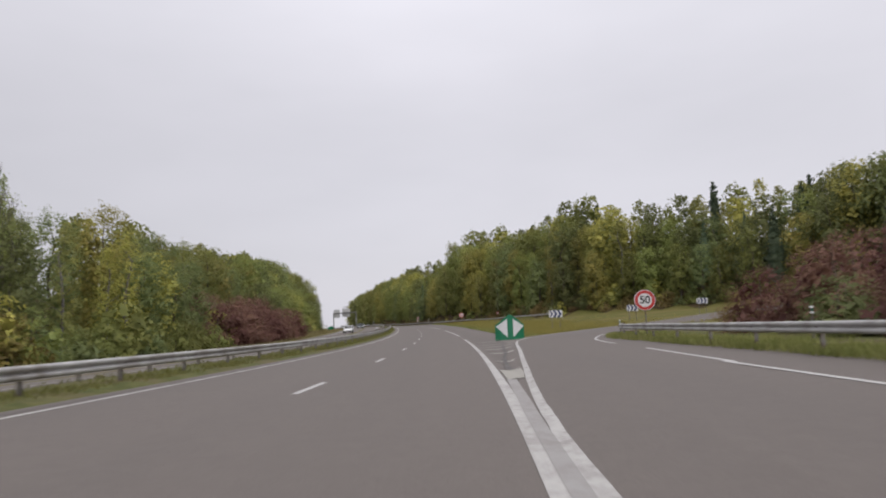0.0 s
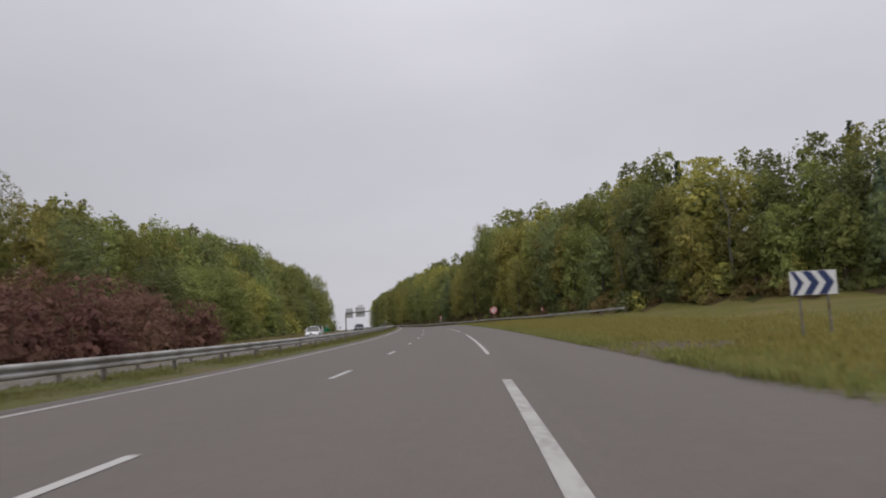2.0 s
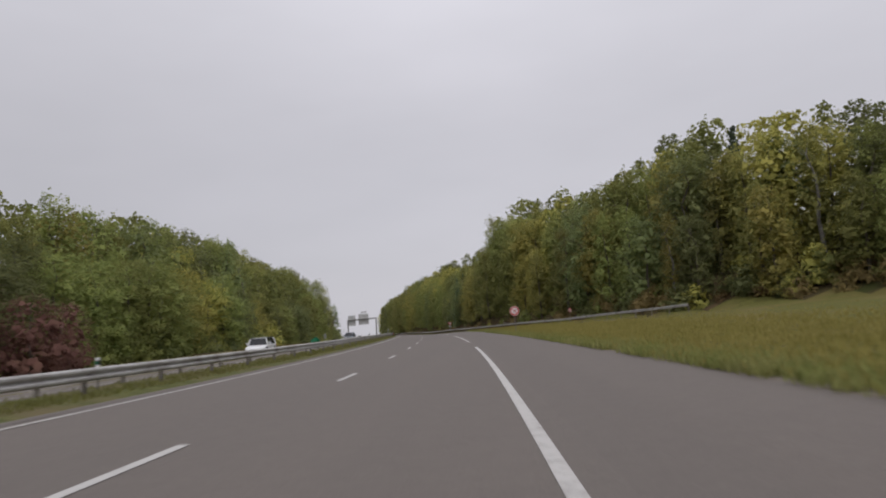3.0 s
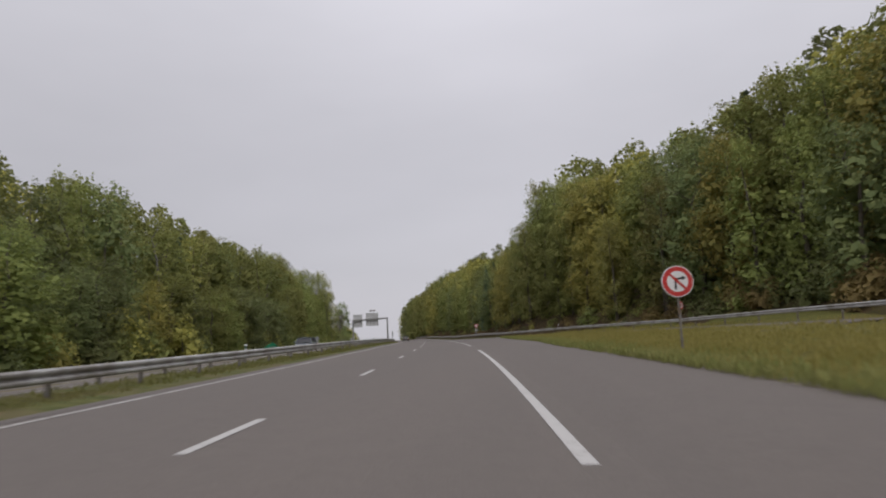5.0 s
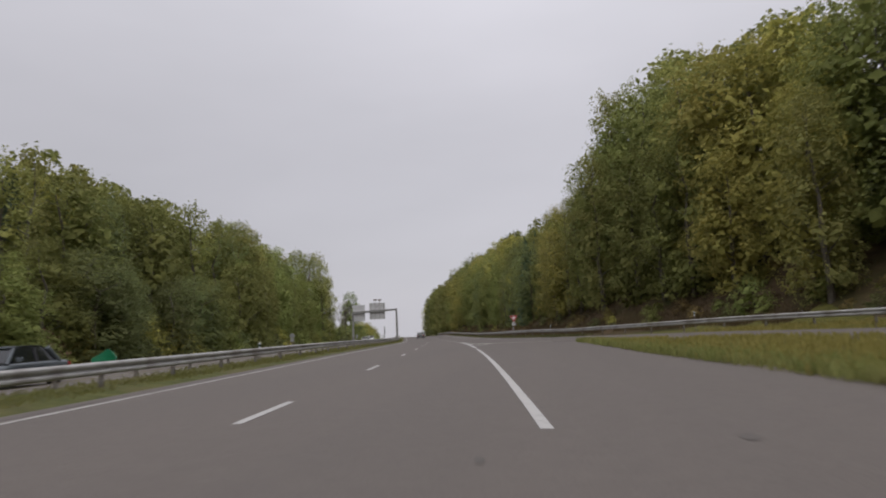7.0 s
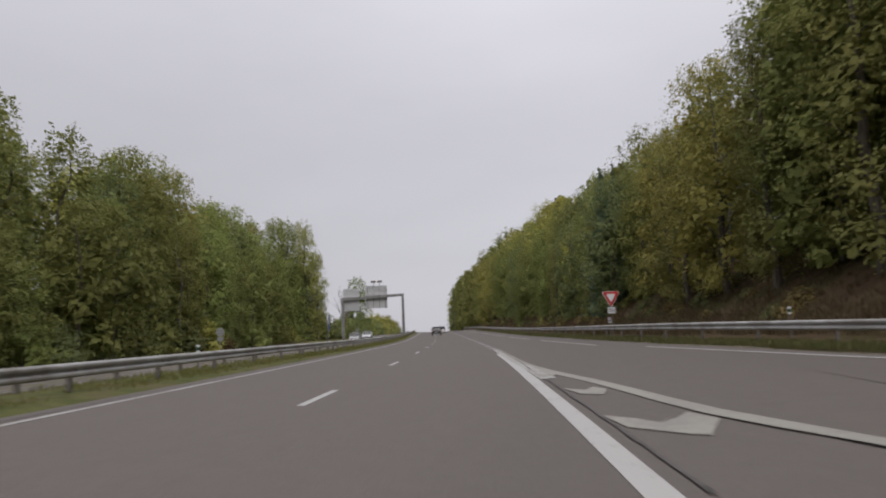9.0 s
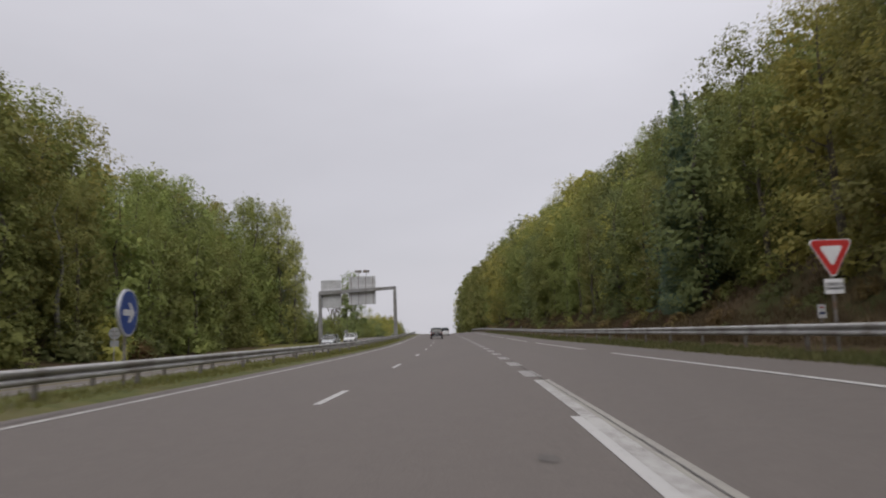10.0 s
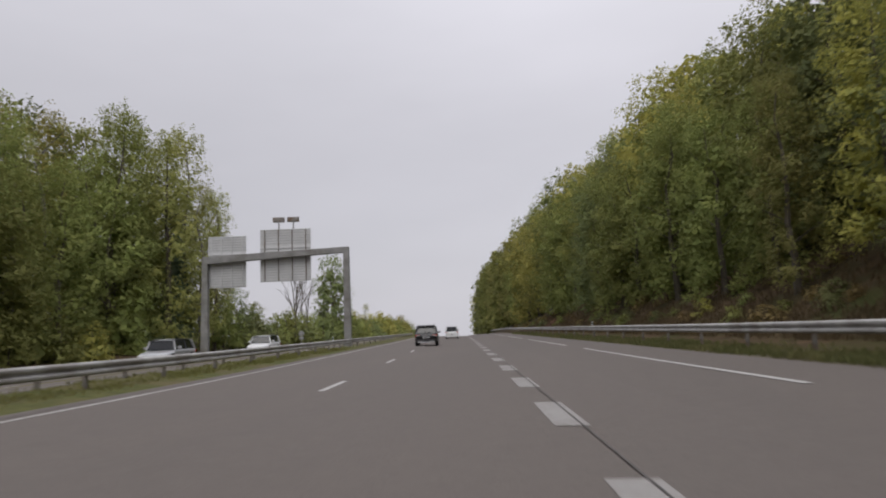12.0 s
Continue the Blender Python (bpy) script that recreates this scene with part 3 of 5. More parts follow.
# oil stains and mended spots on the asphalt: along, across, half length, half width
STAINS = [(255.0, 3.70, 0.25, 0.12), (179.4, 3.57, 0.22, 0.06), (179.4, 6.34, 0.20, 0.08), (67.6, 4.71, 0.20, 0.10), (160.9, 7.52, 0.90, 0.55), (242.4, 6.44, 0.16, 0.10), (44.6, 8.96, 1.60, 0.22)]
stains = tagged(new("road_stains"), "dark oil stains and mended spots on the asphalt", "road stain", kind="structure")
for s, o, long, across in STAINS:
    bm_v = [at(s, o, 0.007)]
    for k in range(14):
        a = 2 * math.pi * k / 14
        r = 1 + 0.35 * noise.noise((math.cos(a) + s, math.sin(a) + o, 0.5))
        bm_v.append(at(s + long * r * math.cos(a), o + across * r * math.sin(a), 0.007))
    part("stain", mesh_of("stain", bm_v, [(0, 1 + k, 1 + (k + 1) % 14) for k in range(14)], STAIN), STAIN, stains)

# bare dirt beside the meadow, with stones
dirt_v, dirt_f = [], []
for i in range(13):
    for k in range(9):
        s_, f = 64.5 + i * 0.85, k / 8
        wide = 4.3 * math.sin(math.pi * (i + 0.4) / 12.8) ** 0.6 + 0.5 * noise.noise((i * 0.7, 0.3, 2.0))
        dirt_v.append(at(s_ + 0.9 * f, float(right_edge(s_)) + 0.02 + max(wide, 0.05) * f, (0.006 if k == 0 else 0.045) + 0.05 * noise.noise((s_ * 0.8, f * 3, 5.0)) * f))
for i in range(12):
    for k in range(8):
        a = i * 9 + k
        dirt_f.append((a, a + 1, a + 10, a + 9))
tagged(new("dirt_patch", mesh_of("dirt_patch", dirt_v, dirt_f, DIRT, True)), "bare gritty dirt patch beside the asphalt", "ground", kind="structure")


def stone(s, off, r):
    bm = bmesh.new()
    bmesh.ops.create_icosphere(bm, subdivisions=2, radius=r)
    for v in bm.verts:
        v.co *= 1 + 0.35 * noise.noise(v.co * (1.6 / r) + Vector((s, off, 0)))
        v.co.z *= 0.55
    me = bpy.data.meshes.new("stone")
    bm.to_mesh(me)
    bm.free()
    me.materials.append(GRAVEL)
    ob = new("stone", me)
    ob.matrix_basis = Matrix.Translation(at(s, off, 0.05))
    return tagged(ob, "pale stone lying on bare dirt", "stone", "stones on the dirt patch")


for k in range(22):
    stone(65.5 + random.random() * 9, 8.6 + random.random() * 3.2, 0.04 + 0.10 * random.random() ** 2)

for k in range(12):
    stone(44.5 + random.random() * 5, 15.6 + random.random() * 2.6, 0.07 + 0.16 * random.random() ** 2)

# ---------------------------------------------------------------- crash barriers
W_PROFILE = [(0.000, 0.00), (0.012, -0.012), (0.080, -0.035), (0.083, -0.055), (0.083, -0.085), (0.078, -0.105), (0.012, -0.140), (0.010, -0.155),
             (0.012, -0.170), (0.078, -0.205), (0.083, -0.225), (0.083, -0.255), (0.078, -0.275), (0.012, -0.298), (0.0, -0.310)]


def beam_mesh(s0, s1, o0, o1, top, side):
    """One rail element of corrugated steel; side: +1 faces the lane on its right."""
    verts, faces = [], []
    n = len(W_PROFILE)
    for j in range(3):
        f = j / 2
        s, o = s0 + (s1 - s0) * f, o0 + (o1 - o0) * f
        for back in (0, 1):
            for d, z in W_PROFILE:
                verts.append(at(s, o + side * (d - 0.012 * back), 0) + Vector((0, 0, top(s, o) + z - land(s, o))))
    for j in range(2):
        a, b = 2 * n * j, 2 * n * (j + 1)
        for k in range(n - 1):
            faces.append((a + k, a + k + 1, b + k + 1, b + k))
            faces.append((a + n + k, b + n + k, b + n + k + 1, a + n + k + 1))
        faces += [(a, b, b + n, a + n), (a + n - 1, a + 2 * n - 1, b + 2 * n - 1, b + n - 1)]
    return mesh_of("rail_beam", verts, faces, STEEL, True)


def post_mesh():
    bm = bmesh.new()
    box(bm, (0.10, 0.012, 1.0), (0, -0.03, -0.5))
    box(bm, (0.10, 0.012, 1.0), (0, 0.03, -0.5))
    box(bm, (0.012, 0.06, 1.0), (-0.04, 0, -0.5))
    me = bpy.data.meshes.new("post")
    bm.to_mesh(me)
    bm.free()
    me.materials.append(STEEL_DK)
    return me


POST = post_mesh()
SPACER = bpy.data.meshes.new("spacer")
_b = boxed((0.12, 0.10, 0.16), (0, 0, 0), 0.01)
_b.to_mesh(SPACER)
_b.free()
SPACER.materials.append(STEEL_DK)


def barrier(label, line, top, side, step=4.0):
    """line: (s, off) knots; top: height of the rail's upper edge above the plane as a function."""
    th = thing("crash_barrier", label, "crash barrier")
    ss = np.arange(line[0][0], line[-1][0], step)
    ks, ko = [p[0] for p in line], [p[1] for p in line]
    for s in ss:
        s1 = min(s + step + 0.06, line[-1][0])
        o0, o1 = float(np.interp(s, ks, ko)), float(np.interp(s1, ks, ko))
        part("rail_beam", beam_mesh(s, s1, o0, o1, top, side), STEEL, th)
        p = part("post", POST, STEEL_DK, th)
        c = at(s + 0.3, o0 - side * 0.13)
        c.z = top(s, o0) - 0.02
        p.matrix_basis = Matrix.Translation(c) @ Matrix.Rotation(radians(heading(s)), 4, "Z")
        q = part("spacer", SPACER, STEEL_DK, th)
        c = at(s + 0.3, o0 - side * 0.04)
        c.z = top(s, o0) - 0.155
        q.matrix_basis = Matrix.Translation(c) @ Matrix.Rotation(radians(heading(s)), 4, "Z")
    return th


def top_left(s, o):
    return float(base_z(s, o)) + (0.69 if o > -6 else 0.56)


def top_right(s, o):
    return float(base_z(s, o)) + float(np.interp(o, [12.2, 14.3, 18, 20, 24, 27, 40], [1.52, 1.48, 1.79, 1.96, 2.2, 2.6, 4.2]))


barrier("galvanised steel crash barrier along the grassy median", [(-40, -5.35), (420, -5.35)], top_left, 1)
barrier("galvanised steel crash barrier facing the oncoming carriageway", [(-20, -6.75), (400, -6.75)], top_left, -1)
barrier("galvanised steel crash barrier on a grassy bank beside the exit", [(-40, 12.7), (13, 12.7), (30, 12.9), (39, 13.4), (43.6, 14.3), (46.2, 15.15), (48.6, 15.95)], top_right, -1)
barrier("galvanised steel crash barrier below the wooded bank", [(150, 31.5), (172, 27), (185, 24), (213, 20), (220, 18), (237, 14.2), (252, 12.2), (262, 12.0), (470, 12.0)], top_right, -1)

# ---------------------------------------------------------------- signs


def sign_post(th, h, r=0.04, x=0.0, name="post"):
    return part(name, tubed((x, 0.07, -0.5), (x, 0.07, h), r), STEEL_DK, th)


def at_sign(s, off, turn=0.0):
    c = at(s, off)
    return Matrix.Translation(c) @ Matrix.Rotation(radians(heading(s) + turn), 4, "Z")


def ground_gap(s, off, h):
    """Height above the land of a centre h over the plane."""
    return h - float(lift(off)) - float(hill(s, off))


def round_sign(name, label, s, off, h, dia, turn, face):
    c = ground_gap(s, off, h)
    th = thing(name, label, "road sign", at_sign(s, off, turn))
    sign_post(th, c + dia * 0.3)
    part("back", disc(bmesh.new(), dia / 2, 0.06, (0, 0.016, c)), SIGN_GREY, th)
    face(th, c, dia / 2)
    return th


def face_prohibit(th, c, r):
    part("rim", disc(bmesh.new(), r * 0.985, 0.008, (0, -0.018, c)), WHITE, th)
    part("ring", disc(bmesh.new(), r * 0.94, 0.008, (0, -0.023, c)), RED, th)
    part("field", disc(bmesh.new(), r * 0.66, 0.008, (0, -0.028, c)), WHITE, th)


def face_50(th, c, r):
    face_prohibit(th, c, r)
    writing("digits", "50", r * 1.0, (0, -0.035, c), BLACK, th)


def face_no_left(th, c, r):
    face_prohibit(th, c, r)
    part("arrow", slab([(0.10 * r, c - 0.45 * r), (0.24 * r, c - 0.45 * r), (0.24 * r, c + 0.12 * r), (-0.12 * r, c + 0.12 * r), (-0.12 * r, c + 0.32 * r),
                        (-0.50 * r, c + 0.05 * r), (-0.12 * r, c - 0.22 * r), (-0.12 * r, c - 0.02 * r), (0.10 * r, c - 0.02 * r)], -0.034, -0.032), BLACK, th)
    bm = boxed((0.13 * r, 0.004, 1.42 * r), (0, -0.038, c), rot=Matrix.Rotation(radians(-45), 3, "Y"))
    part("bar", bm, RED, th)


def face_no_right(th, c, r):
    face_prohibit(th, c, r)
    part("arrow", slab([(-0.20 * r, c - 0.50 * r), (-0.08 * r, c - 0.50 * r), (-0.08 * r, c + 0.09 * r), (0.30 * r, c + 0.13 * r), (0.30 * r, c + 0.05 * r), (0.54 * r, c + 0.21 * r),
                        (0.30 * r, c + 0.35 * r), (0.30 * r, c + 0.26 * r), (-0.20 * r, c + 0.21 * r)], -0.036, -0.032), BLACK, th)
    part("bar", boxed((0.15 * r, 0.004, 1.42 * r), (0, -0.040, c), rot=Matrix.Rotation(radians(-45), 3, "Y")), RED, th)


round_sign("speed_limit_sign", "round white speed limit sign with a red ring reading 50", 37.4, 14.3, 2.86, 1.2, -8, face_50)
round_sign("no_right_turn_sign", "round white no-right-turn sign with a red ring on a grey post", 144.4, 10.3, 2.84, 1.04, 0, face_no_right)
round_sign("no_left_turn_sign", "round no-left-turn sign beside the entry ramp barrier", 192.8, 27.6, 3.8, 0.85, 35, face_no_left)


def face_blue(th, c, r):
    part("rim", disc(bmesh.new(), r * 0.985, 0.008, (0, -0.018, c)), WHITE, th)
    part("field", disc(bmesh.new(), r * 0.92, 0.008, (0, -0.023, c)), BLUE, th)
    a = [(-0.62, 0.13), (0.12, 0.13), (-0.12, 0.42), (0.14, 0.42), (0.62, 0.0), (0.14, -0.42), (-0.12, -0.42), (0.12, -0.13), (-0.62, -0.13)]
    part("arrow", slab([(x * r, c + z * r) for x, z in a], -0.032, -0.028), WHITE, th)


round_sign("direction_sign", "round blue sign with a white arrow in the median", 264.2, -5.70, 1.86, 1.2, 96, face_blue)


def back_sign(s, off, h, dia):
    c = ground_gap(s, off, h)
    th = thing("oncoming_road_sign", "grey back of a round sign and its plate on a post", "road sign", at_sign(s, off, 0))
    part("disc", disc(bmesh.new(), dia / 2, 0.03, (0, 0.05, c)), SIGN_GREY, th)
    part("plate", boxed((dia * 0.75, 0.02, dia * 0.5), (0, 0.05, c - dia * 0.82)), SIGN_GREY, th)
    part("post", tubed((0, 0, -0.5), (0, 0, c + dia * 0.45), 0.04), STEEL, th)
    for z in (-0.18, 0.18):
        part("clamp", boxed((dia * 0.8, 0.02, 0.05), (0, 0.025, c + z * dia)), STEEL_DK, th)
    return th


back_sign(302.0, -25.6, 1.35, 1.0)
back_sign(392.0, -19.5, 0.9, 0.8)


def tri(r, c, y0, y1):
    """Point-down triangle with blunt corners."""
    pts = []
    for a in (150, 30, 270):
        for d in (-6, 0, 6) if a != 30 else (6, 0, -6):
            k = 1.0 if d == 0 else 0.985
            pts.append((r * k * math.cos(radians(a + (d if a != 150 else d))), c + r * k * math.sin(radians(a + d))))
    pts.sort(key=lambda p: math.atan2(p[1] - c, p[0]))
    return slab(pts, y0, y1)


def yield_sign(s, off, h):
    c = ground_gap(s, off, h)
    th = thing("give_way_sign", "red and white give-way triangle above a white plate", "road sign", at_sign(s, off, 3))
    sign_post(th, c + 0.2)
    part("border", tri(0.60, c, -0.012, 0.012), WHITE, th)
    part("ring", tri(0.565, c, -0.018, -0.013), RED, th)
    part("field", tri(0.31, c, -0.024, -0.019), WHITE, th)
    pl = part("plate", boxed((0.50, 0.02, 0.38), (0, 0, c - 0.86), 0.008), WHITE, th)
    writing("words", "CÉDEZ LE\nPASSAGE", 0.105, (0, -0.014, c - 0.86), BLACK, pl)
    return th


yield_sign(264.9, 12.25, 3.32)


def small_plate(s, off, h):
    c = ground_gap(s, off, h)
    th = thing("kilometre_plate", "small white kilometre plate on a short post", "road sign", at_sign(s, off, 12))
    part("post", tubed((0, 0.03, -0.4), (0, 0.03, c), 0.03), STEEL_DK, th)
    pl = part("plate", boxed((0.24, 0.015, 0.36), (0, 0, c), 0.005), WHITE, th)
    part("bar", boxed((0.12, 0.004, 0.04), (0, -0.010, c + 0.10)), RED, pl)
    part("bar", boxed((0.14, 0.004, 0.07), (0, -0.010, c - 0.05)), NAVY, pl)
    return th


small_plate(265.6, 12.24, 1.85)


def chevron_board(s, off, h, turn):
    c = ground_gap(s, off, h)
    th = thing("chevron_board", "white board with dark blue chevrons on two thin posts", "road sign", at_sign(s, off, turn), "chevron boards on the bend")
    w, z = 1.38, 0.76
    for x in (-0.42, 0.42):
        sign_post(th, c + 0.3, 0.035, x)
    part("board", boxed((w, 0.03, z), (0, 0, c), 0.008), WHITE, th)
    for k in range(3):
        x = -w / 2 + 0.04 + k * 0.44
        if k == 0:
            o = [(x, z / 2), (x + 0.12, z / 2), (x + 0.36, 0), (x + 0.12, -z / 2), (x, -z / 2), (x + 0.02, -z / 2 + 0.05), (x + 0.18, 0), (x + 0.02, z / 2 - 0.05)]
        else:
            o = [(x - 0.10, z / 2), (x + 0.14, z / 2), (x + 0.38, 0), (x + 0.14, -z / 2), (x - 0.10, -z / 2), (x + 0.14, 0)]
        o = [(max(-w / 2 + 0.01, min(w / 2 - 0.01, a)), c + b * 0.97) for a, b in o]
        part("chevron", slab(o, -0.022, -0.017), NAVY, th)
    return th


chevron_board(69.1, 14.5, 2.52, -6)
chevron_board(81.5, 26.6, 3.30, -10)
chevron_board(86.0, 37.5, 4.05, -14)


def beacon(s, off, w, hgt, turn, label):
    """Divergence beacon: a bent green shell with a gable top and two white triangles, standing on the ground."""
    th = thing("divergence_beacon", label, "traffic beacon", at_sign(s, off, turn))
    bm = bmesh.new()
    n, rad = 24, w * 0.62
    half = math.asin(w / 2 / rad)

    def top(x):
        u = min(abs(x) / (w / 2), 1.0)
        return hgt - 0.04 - max(0.0, math.sqrt(u * u + 0.008) - 0.09) * hgt * 0.45

    cols = []
    for i in range(n + 1):
        a = -half + 2 * half * i / n
        x, y = rad * math.sin(a), rad * (1 - math.cos(a)) * 0.8
        cols.append([bm.verts.new((x, y, -0.05)), bm.verts.new((x, y, top(x))), bm.verts.new((x * 0.97, y + 0.05, top(x))), bm.verts.new((x * 0.97, y + 0.05, -0.05))])
    for a, b in zip(cols, cols[1:]):
        for k in range(4):
            bm.faces.new((a[k], b[k], b[(k + 1) % 4], a[(k + 1) % 4]))
    bm.faces.new(cols[0])
    bm.faces.new(list(reversed(cols[-1])))
    bmesh.ops.recalc_face_normals(bm, faces=bm.faces)
    part("shell", bm, GREEN, th)
    part("foot", boxed((w * 1.02, 0.5, 0.07), (0, 0.2, 0.02), 0.02), GREEN, th)
    lo, hi, mid = hgt * 0.09, hgt * 0.80, hgt * 0.52
    for sg in (-1, 1):
        bm = bmesh.new()
        x0, x1, rows = 0.10 * w, 0.475 * w, 10
        pts = []
        for i in range(rows + 1):
            x = x0 + (x1 - x0) * i / rows
            f = i / rows
            a = math.asin(min(1, x / rad))
            y = rad * (1 - math.cos(a)) * 0.8 - 0.006
            pts.append((bm.verts.new((sg * x, y, lo + (mid - lo) * f)), bm.verts.new((sg * x, y, hi + (mid - hi) * f + 0.001))))
        for p, q in zip(pts, pts[1:]):
            bm.faces.new((p[0], q[0], q[1], p[1]))
        bmesh.ops.recalc_face_normals(bm, faces=bm.faces)
        bmesh.ops.solidify(bm, geom=bm.faces[:], thickness=0.003)
        part("reflector", bm, WHITE, th, "white triangular reflector")
    return th


beacon(50.3, 7.6, 2.27, 1.98, 2, "green divergence beacon with two white triangles on asphalt")
beacon(220.0, -22.0, 2.0, 1.5, 170, "green divergence beacon seen from behind beside the oncoming exit")


def delineator(s, off, top, turn=0):
    th = thing("delineator", "short white marker post with a dark band", "marker post", at_sign(s, off, turn), "marker posts on the barriers")
    c = ground_gap(s, off, top)
    part("post", boxed((0.05, 0.05, max(c, 0.3) + 0.3), (0, 0, (max(c, 0.3) - 0.3) / 2 - 0.02), 0.01), STEEL_DK, th)
    part("cap", boxed((0.10, 0.09, 0.26), (0, 0, max(c, 0.3) - 0.13), 0.02), WHITE, th, "white plastic cap")
    part("band", boxed((0.105, 0.095, 0.11), (0, 0, max(c, 0.3) - 0.13)), BLACK, th)
    part("reflector", boxed((0.05, 0.10, 0.06), (0, 0, max(c, 0.3) - 0.13)), GREEN, th)
    return th


for s, o, h in ((22, 15.6, 2.05), (44.6, 14.6, 1.75), (218, 19.4, 2.4), (245.5, 13.9, 1.98), (346, 12.75, 1.85), (404, 12.75, 1.8),
                (90, -6.1, 0.88), (151, -6.1, 0.88), (203, -6.1, 0.88), (244.5, -6.1, 0.88), (296, -6.1, 0.88), (345, -6.1, 0.88)):
    delineator(s, o, h)

# ---------------------------------------------------------------- sign gantry over the oncoming carriageway


def gantry():
    p = over(351.2, -6.05, 0.0)
    yaw = heading(345) + 2.0
    zb = float(base_z(351.2, -6.1)) - 0.55
    th = thing("sign_gantry", "grey steel sign gantry over the oncoming carriageway", "sign gantry",
               Matrix.Translation((p.x, p.y, zb)) @ Matrix.Rotation(radians(yaw), 4, "Z"))
    span, top = 11.6, 8.75

    def tapered(a, b, w1, w2, d1, d2, name):
        bm = bmesh.new()
        a, b = Vector(a), Vector(b)
        u = (b - a).normalized()
        v = Vector((0, 1, 0))
        q = u.cross(v)
        ring = []
        for c, w, d in ((a, w1, d1), (b, w2, d2)):
            ring.append([bm.verts.new(c + q * i * w / 2 + v * j * d / 2) for i, j in ((-1, -1), (1, -1), (1, 1), (-1, 1))])
        for k in range(4):
            bm.faces.new((ring[0][k], ring[0][(k + 1) % 4], ring[1][(k + 1) % 4], ring[1][k]))
        bm.faces.new(ring[0])
        bm.faces.new(list(reversed(ring[1])))
        bmesh.ops.recalc_face_normals(bm, faces=bm.faces)
        bmesh.ops.bevel(bm, geom=bm.edges[:], offset=0.03, segments=1, affect="EDGES")
        return part(name, bm, GANTRY_GREY, th)

    tapered((0, 0, -0.8), (0, 0, top), 0.62, 0.46, 0.55, 0.45, "post")
    tapered((-span, 0, -1.8), (-span, 0, top - 0.62), 0.62, 0.46, 0.55, 0.45, "post")
    tapered((0.2, 0, top - 0.22), (-span - 0.2, 0, top - 0.75), 0.48, 0.62, 0.45, 0.45, "beam")
    part("base_plate", boxed((1.1, 0.9, 0.5), (0, 0, 0.35), 0.03), STEEL, th)
    for x0, w, z0, z1, stripe in ((-5.1, 4.2, 6.1, 10.5, True), (-9.95, 3.15, 5.75, 10.05, False)):
        pn = part("panel", boxed((w, 0.06, z1 - z0), (x0, 0.42, (z0 + z1) / 2)), ALU, th, "ribbed aluminium back of a direction panel")
        n = 20
        for k in range(n):
            z = z0 + (k + 0.5) * (z1 - z0) / n
            part("rib", boxed((w - 0.04, 0.035, 0.035), (x0, 0.375, z)), SIGN_GREY, pn)
        for k in range(4):
            x = x0 - w / 2 + w * (k + 0.35) / 3.7
            part("upright", boxed((0.07, 0.10, z1 - z0 - 0.1), (x, 0.31, (z0 + z1) / 2)), STEEL_DK if stripe else ALU, pn)
        part("stripe", boxed((w, 0.03, 0.16), (x0, 0.36, z0 + (z1 - z0) * 0.66)), WHITE, pn)
    for x in (-4.4, -5.6):
        lp = part("panel_lamp", boxed((0.95, 0.35, 0.4), (x, 0.2, 11.25), 0.04), STEEL_DK, th)
        part("bracket", tubed((x, 0.25, 10.5), (x, 0.25, 11.1), 0.05), STEEL_DK, lp)
    return th


gantry()

# ---------------------------------------------------------------- trees
RNG = np.random.default_rng(11)


def sprays(places, length, width, rng):
    """Leaf sprays: one bent diamond each, with the direction that its limb faces; places: (centres, normals, sizes)."""
    centres, normals, size = places
    n = len(centres)
    tilted = normals + rng.normal(scale=0.5, size=(n, 3))
    tilted /= np.linalg.norm(tilted, axis=1)[:, None]
    t = np.cross(tilted, rng.normal(size=(n, 3)))
    t /= np.linalg.norm(t, axis=1)[:, None] + 1e-9
    b = np.cross(tilted, t)
    ln = (length * size * rng.uniform(0.55, 1.4, n))[:, None]
    wd = (width * size * rng.uniform(0.55, 1.4, n))[:, None]
    sag = tilted * ln * 0.25
    v = np.stack([centres - t * ln - sag, centres - b * wd, centres + t * ln - sag, centres + b * wd], 1).reshape(-1, 3)
    soft = 0.68 * normals + 0.32 * tilted
    return v, np.repeat(soft, 4, 0)


def blob_points(centre, r, n, rng, squash=0.8, out=None):
    """Leaf places on a clump, mostly on its outer side, and the way they face."""
    d = rng.normal(size=(n, 3))
    d /= np.linalg.norm(d, axis=1)[:, None]
    out = centre * np.array([1, 1, 0]) + np.array([0, 0, 0.25 * r]) if out is None else out
    out = out / (np.linalg.norm(out) + 1e-6)
    back = d @ out
    d = d - np.where(back < -0.15, 2 * back, 0)[:, None] * out
    rad = r * rng.uniform(0.45, 1.5, n)[:, None]
    p = centre + d * rad * np.array([1, 1, squash])
    nn = d * 0.50 + out * 0.50 + np.array([0, 0, 0.50])
    nn /= np.linalg.norm(nn, axis=1)[:, None]
    return p, nn


